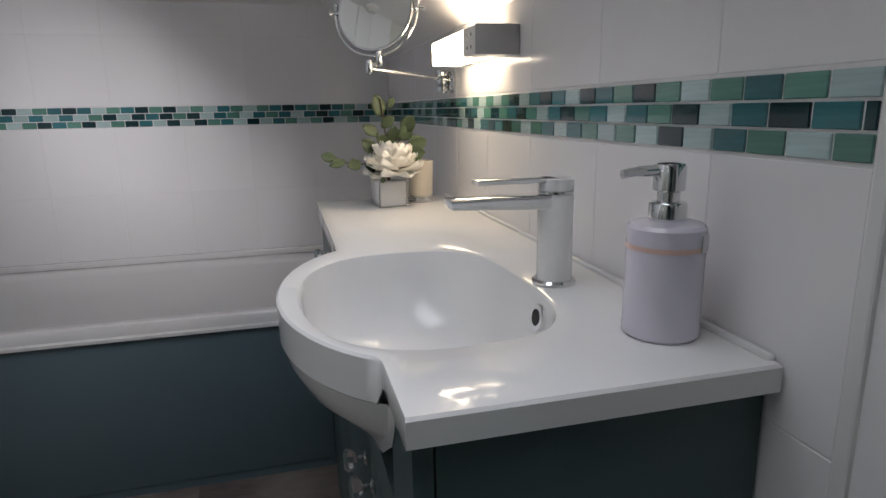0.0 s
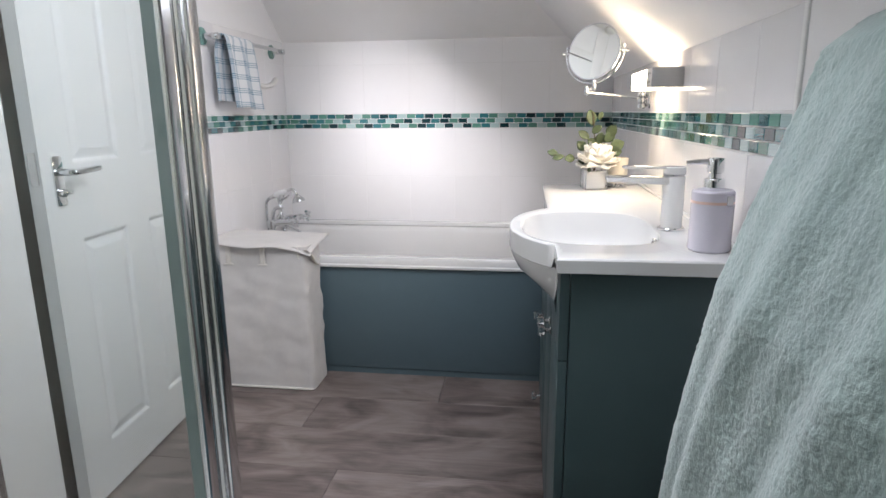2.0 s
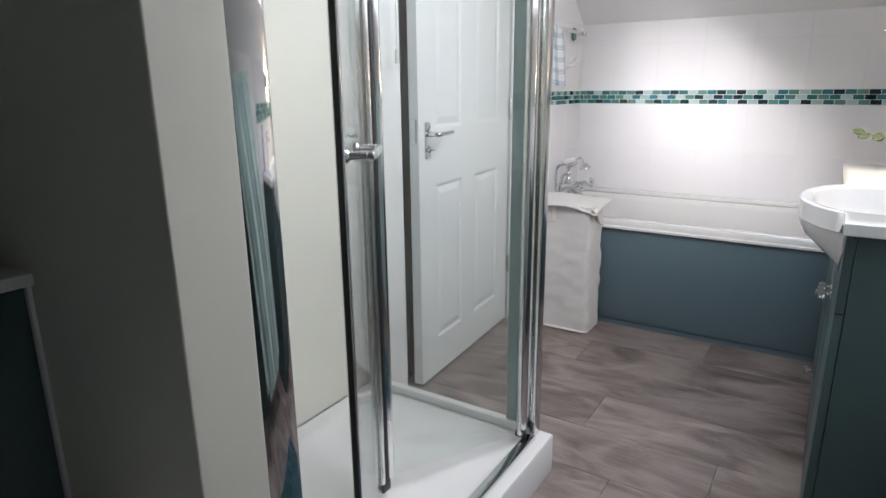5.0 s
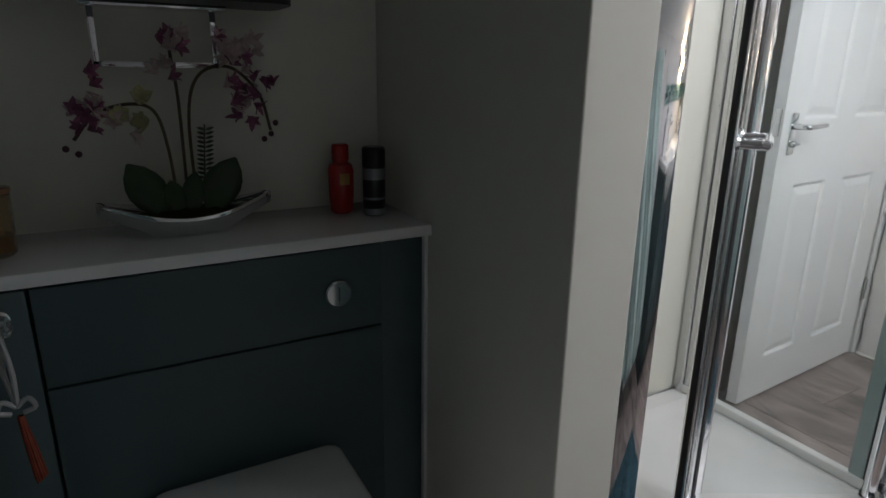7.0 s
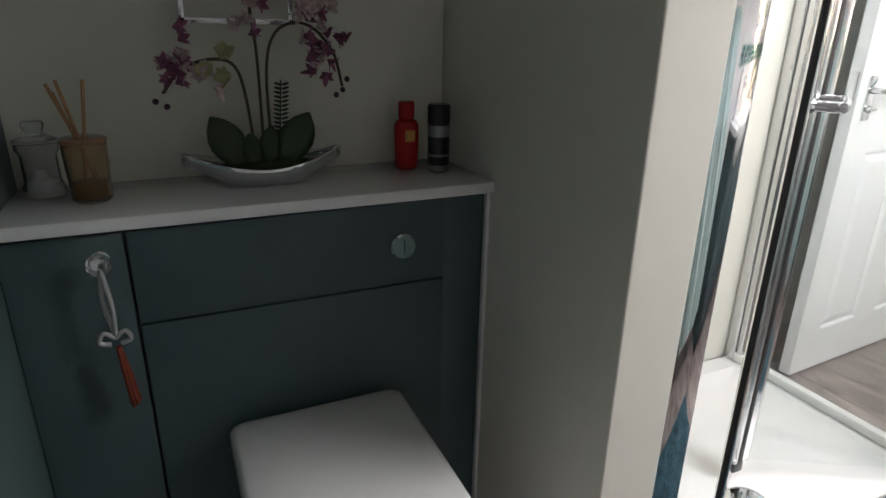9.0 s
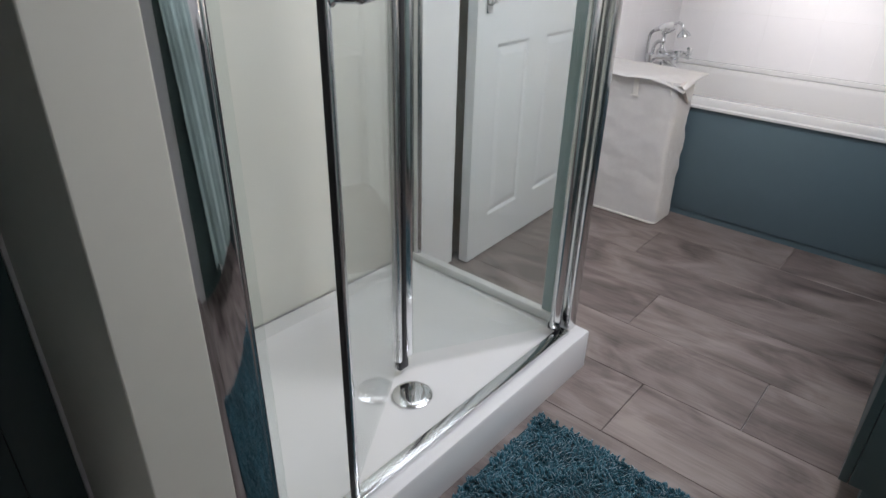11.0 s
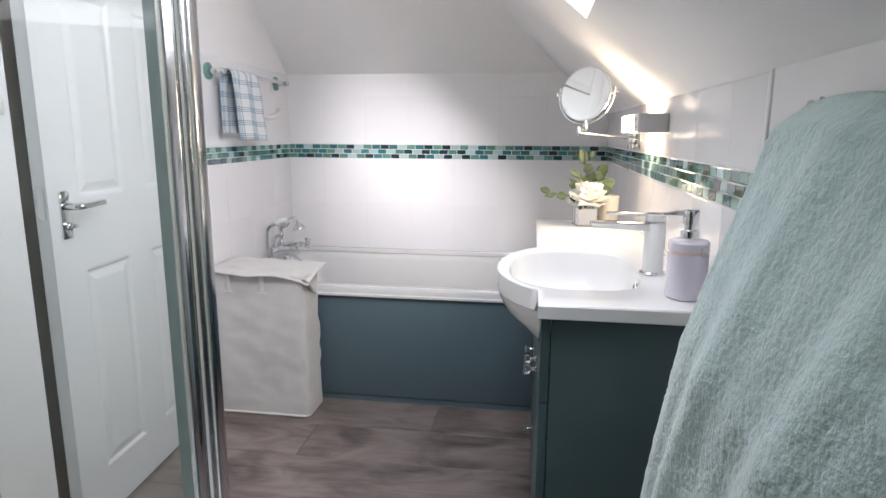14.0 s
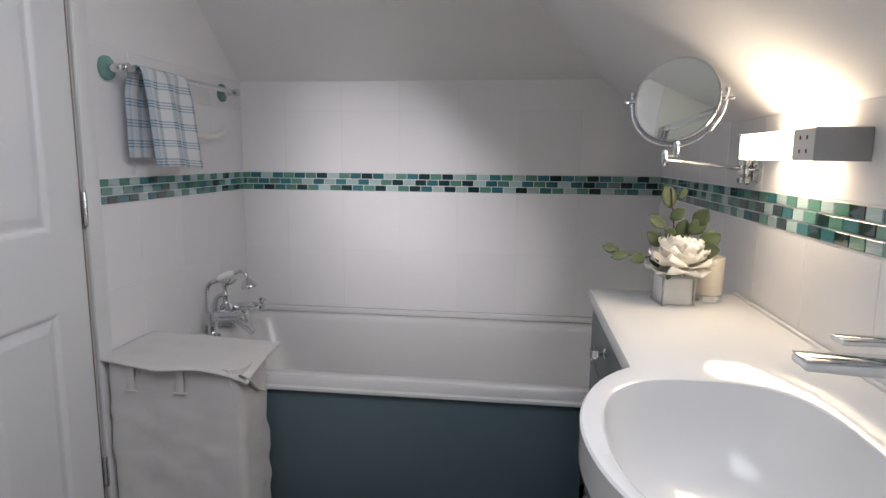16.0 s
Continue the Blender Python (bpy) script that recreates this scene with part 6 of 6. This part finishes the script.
def rug():
    t = thing("bath_mat", (1.0, -2.67, 0), "teal shaggy bath mat on the plank floor beside the shower", "rug")
    x0, x1, y0, y1 = 0.725, 1.235, -3.03, -2.293
    part("backing", boxed(x0, y0, 0.0, x1, y1, 0.008, 0.003), M_RUGB, t)
    rng = np.random.default_rng(4)
    n = 13500
    bx, by = rng.uniform(x0 + .004, x1 - .004, n), rng.uniform(y0 + .004, y1 - .004, n)
    clump = np.sin(bx * 60 + 3 * np.sin(by * 45)) + np.sin(by * 70 + 2 * np.sin(bx * 38))
    ang = rng.uniform(0, 2 * np.pi, n) * 0.5 + 1.6 * clump
    lean = rng.uniform(0.004, 0.013, n)
    h = rng.uniform(0.014, 0.024, n) + 0.002 * clump
    r = rng.uniform(0.0027, 0.0040, n)
    dx, dy = np.cos(ang) * lean, np.sin(ang) * lean
    rows = []
    for q, zz, rr in ((0.0, 0.35, 0.7), (0.35, 0.62, 1.0), (0.8, 0.88, 1.0)):
        for a in (0.0, 2.094, 4.189):
            rows.append(np.stack([bx + dx * q + r * rr * np.cos(a + ang), by + dy * q + r * rr * np.sin(a + ang), h * zz], 1))
    rows.append(np.stack([bx + dx * 1.15, by + dy * 1.15, h], 1))
    v = np.stack(rows, 1).reshape(-1, 3)
    f = []
    for k in range(n):
        b = 10 * k
        for j in range(3):
            i = (j + 1) % 3
            f += [(b + j, b + i, b + 3 + i, b + 3 + j), (b + 3 + j, b + 3 + i, b + 6 + i, b + 6 + j), (b + 6 + j, b + 6 + i, b + 9)]
    me = bpy.data.meshes.new("pile")
    me.from_pydata(v.tolist(), [], f)
    me.materials.append(M_RUG)
    for p in me.polygons:
        p.use_smooth = True
    ob = new("pile", me)
    ob.parent = t
    ob.matrix_parent_inverse = t.matrix_basis.inverted()
    tagged(ob, kind="stuff")


rug()

# ---- tile edge trim ----
structure("trim", boxed(W - 0.004, -2.155, 0, W + 0.006, -2.138, Z_RIGHT, 0.003), M_TRIM)

# ---- pieces: mosaic, wall tiles, planks ----


def pieces(parent, name, specs, materials, cache):
    """specs: (x0, y0, z0, x1, y1, z1, index of material, bevel)."""
    for x0, y0, z0, x1, y1, z1, k, bev in specs:
        size = (round(x1 - x0, 4), round(y1 - y0, 4), round(z1 - z0, 4), k)
        if size not in cache:
            cache[size] = finish(name, boxed(-size[0] / 2, -size[1] / 2, -size[2] / 2, size[0] / 2, size[1] / 2, size[2] / 2, bev, 1), materials[k])
        ob = new(name, cache[size])
        ob.location = ((x0 + x1) / 2, (y0 + y1) / 2, (z0 + z1) / 2)
        ob.parent = parent


def mosaic():
    st = tagged(new("mosaic_border"), kind="structure")
    rnd = random.Random(11)
    pitch, row, g = 0.0478, 0.02465, 0.0028
    z0 = 1.0495
    cache = {}
    last = [0, 0, 0]
    for wall in ("left", "far", "right"):
        length = {"left": 0.915, "far": W, "right": 2.136}[wall]
        for r in range(3):
            s = (-0.1, -0.6, -0.3)[r] * pitch
            prev = -1
            while s < length:
                a, b = max(s, 0) + g / 2, min(s + pitch, length) - g / 2
                s += pitch
                k = rnd.choices((0, 1, 2, 3), (26, 32, 26, 16))[0]
                if k == prev:
                    k = (k + rnd.choice((1, 2, 3))) % 4
                prev = k
                if b - a < 0.004:
                    continue
                za, zb = z0 + r * row + g / 2, z0 + (r + 1) * row - g / 2
                d = 0.0015
                spec = {"far": (a, -d, za, b, 0.006, zb), "left": (-0.006, -b, za, d, -a, zb), "right": (W - d, -b, za, W + 0.006, -a, zb)}[wall]
                pieces(st, "mosaic_tile", [(*spec, k, 0.0008)], M_MOS, cache)


mosaic()


def wall_tiles():
    cache = {}
    g = 0.0009
    rows = [(-0.19, 0.0575), (0.0575, 0.305), (0.305, 0.5525), (0.5525, 0.80), (0.80, 1.0475), (1.1255, 1.373), (1.373, 1.492)]
    far = tagged(new("tiling_far"), kind="structure")
    left = tagged(new("tiling_left"), kind="structure")
    right = tagged(new("tiling_right"), kind="structure")
    for ra, rb in rows:
        ra = max(ra, 0)
        xs = [0.0, 0.191, 0.431, 0.671, 0.911, 1.151, 1.391, 1.7]
        if rb > 0.5:
            pieces(far, "tile", [(a + g / 2, 0.0, ra + g / 2, b - g / 2, 0.008, rb - g / 2, 0, 0.0012) for a, b in zip(xs, xs[1:])], [M_TILE], cache)
        ys = [-0.92, -0.72, -0.48, -0.24, 0.0]
        pieces(left, "tile", [(-0.008, a + g / 2, ra + g / 2, 0.0, b - g / 2, rb - g / 2, 0, 0.0012) for a, b in zip(ys, ys[1:])], [M_TILE], cache)
        if ra < 1.25:
            rb2 = min(rb, 1.288)
            ys = [-2.137, -1.955, -1.715, -1.475, -1.235, -0.995, -0.755, -0.515, -0.275, -0.035, 0.0]
            pieces(right, "tile", [(W, a + g / 2, ra + g / 2, W + 0.008, b - g / 2, rb2 - g / 2, 0, 0.0012) for a, b in zip(ys, ys[1:]) if b > -0.9 or rb > 0.7 or a < -2.05], [M_TILE], cache)
    pieces(right, "tile", [(W, -0.9, 0.0, W + 0.008, -0.76, 0.5, 0, 0.001)], [M_TILE], cache)


wall_tiles()


def planks():
    st = tagged(new("plank_floor"), kind="structure")
    cache = {}
    g = 0.0016
    rnd = random.Random(6)
    joints = {0: 0.955, 1: 0.483, 2: 1.42, 3: 0.697, 4: 1.133, 5: 0.867}
    for r in range(-4, 15):
        yb = -0.990 - 0.2475 * r
        ya = yb + 0.2475
        if ya < SOUTH or yb > 0:
            continue
        yb = max(yb, SOUTH)
        ya = min(ya, 0.0)
        j = joints.get(r + 0, rnd.uniform(0, 1.2)) if r >= 0 else rnd.uniform(0, 1.2)
        xs = sorted([x for x in (j - 2.44, j - 1.22, j, j + 1.22) if -1.15 < x < W])
        xs = [-1.2] + xs + [W]
        for a, b in zip(xs, xs[1:]):
            if b < 0.01:
                continue
            if b - a > 0.02:
                pieces(st, "plank", [(a + g / 2, yb + g / 2, -0.008, b - g / 2, ya - g / 2, 0.0, 0, 0.0012)], [M_PLANK], cache)


planks()
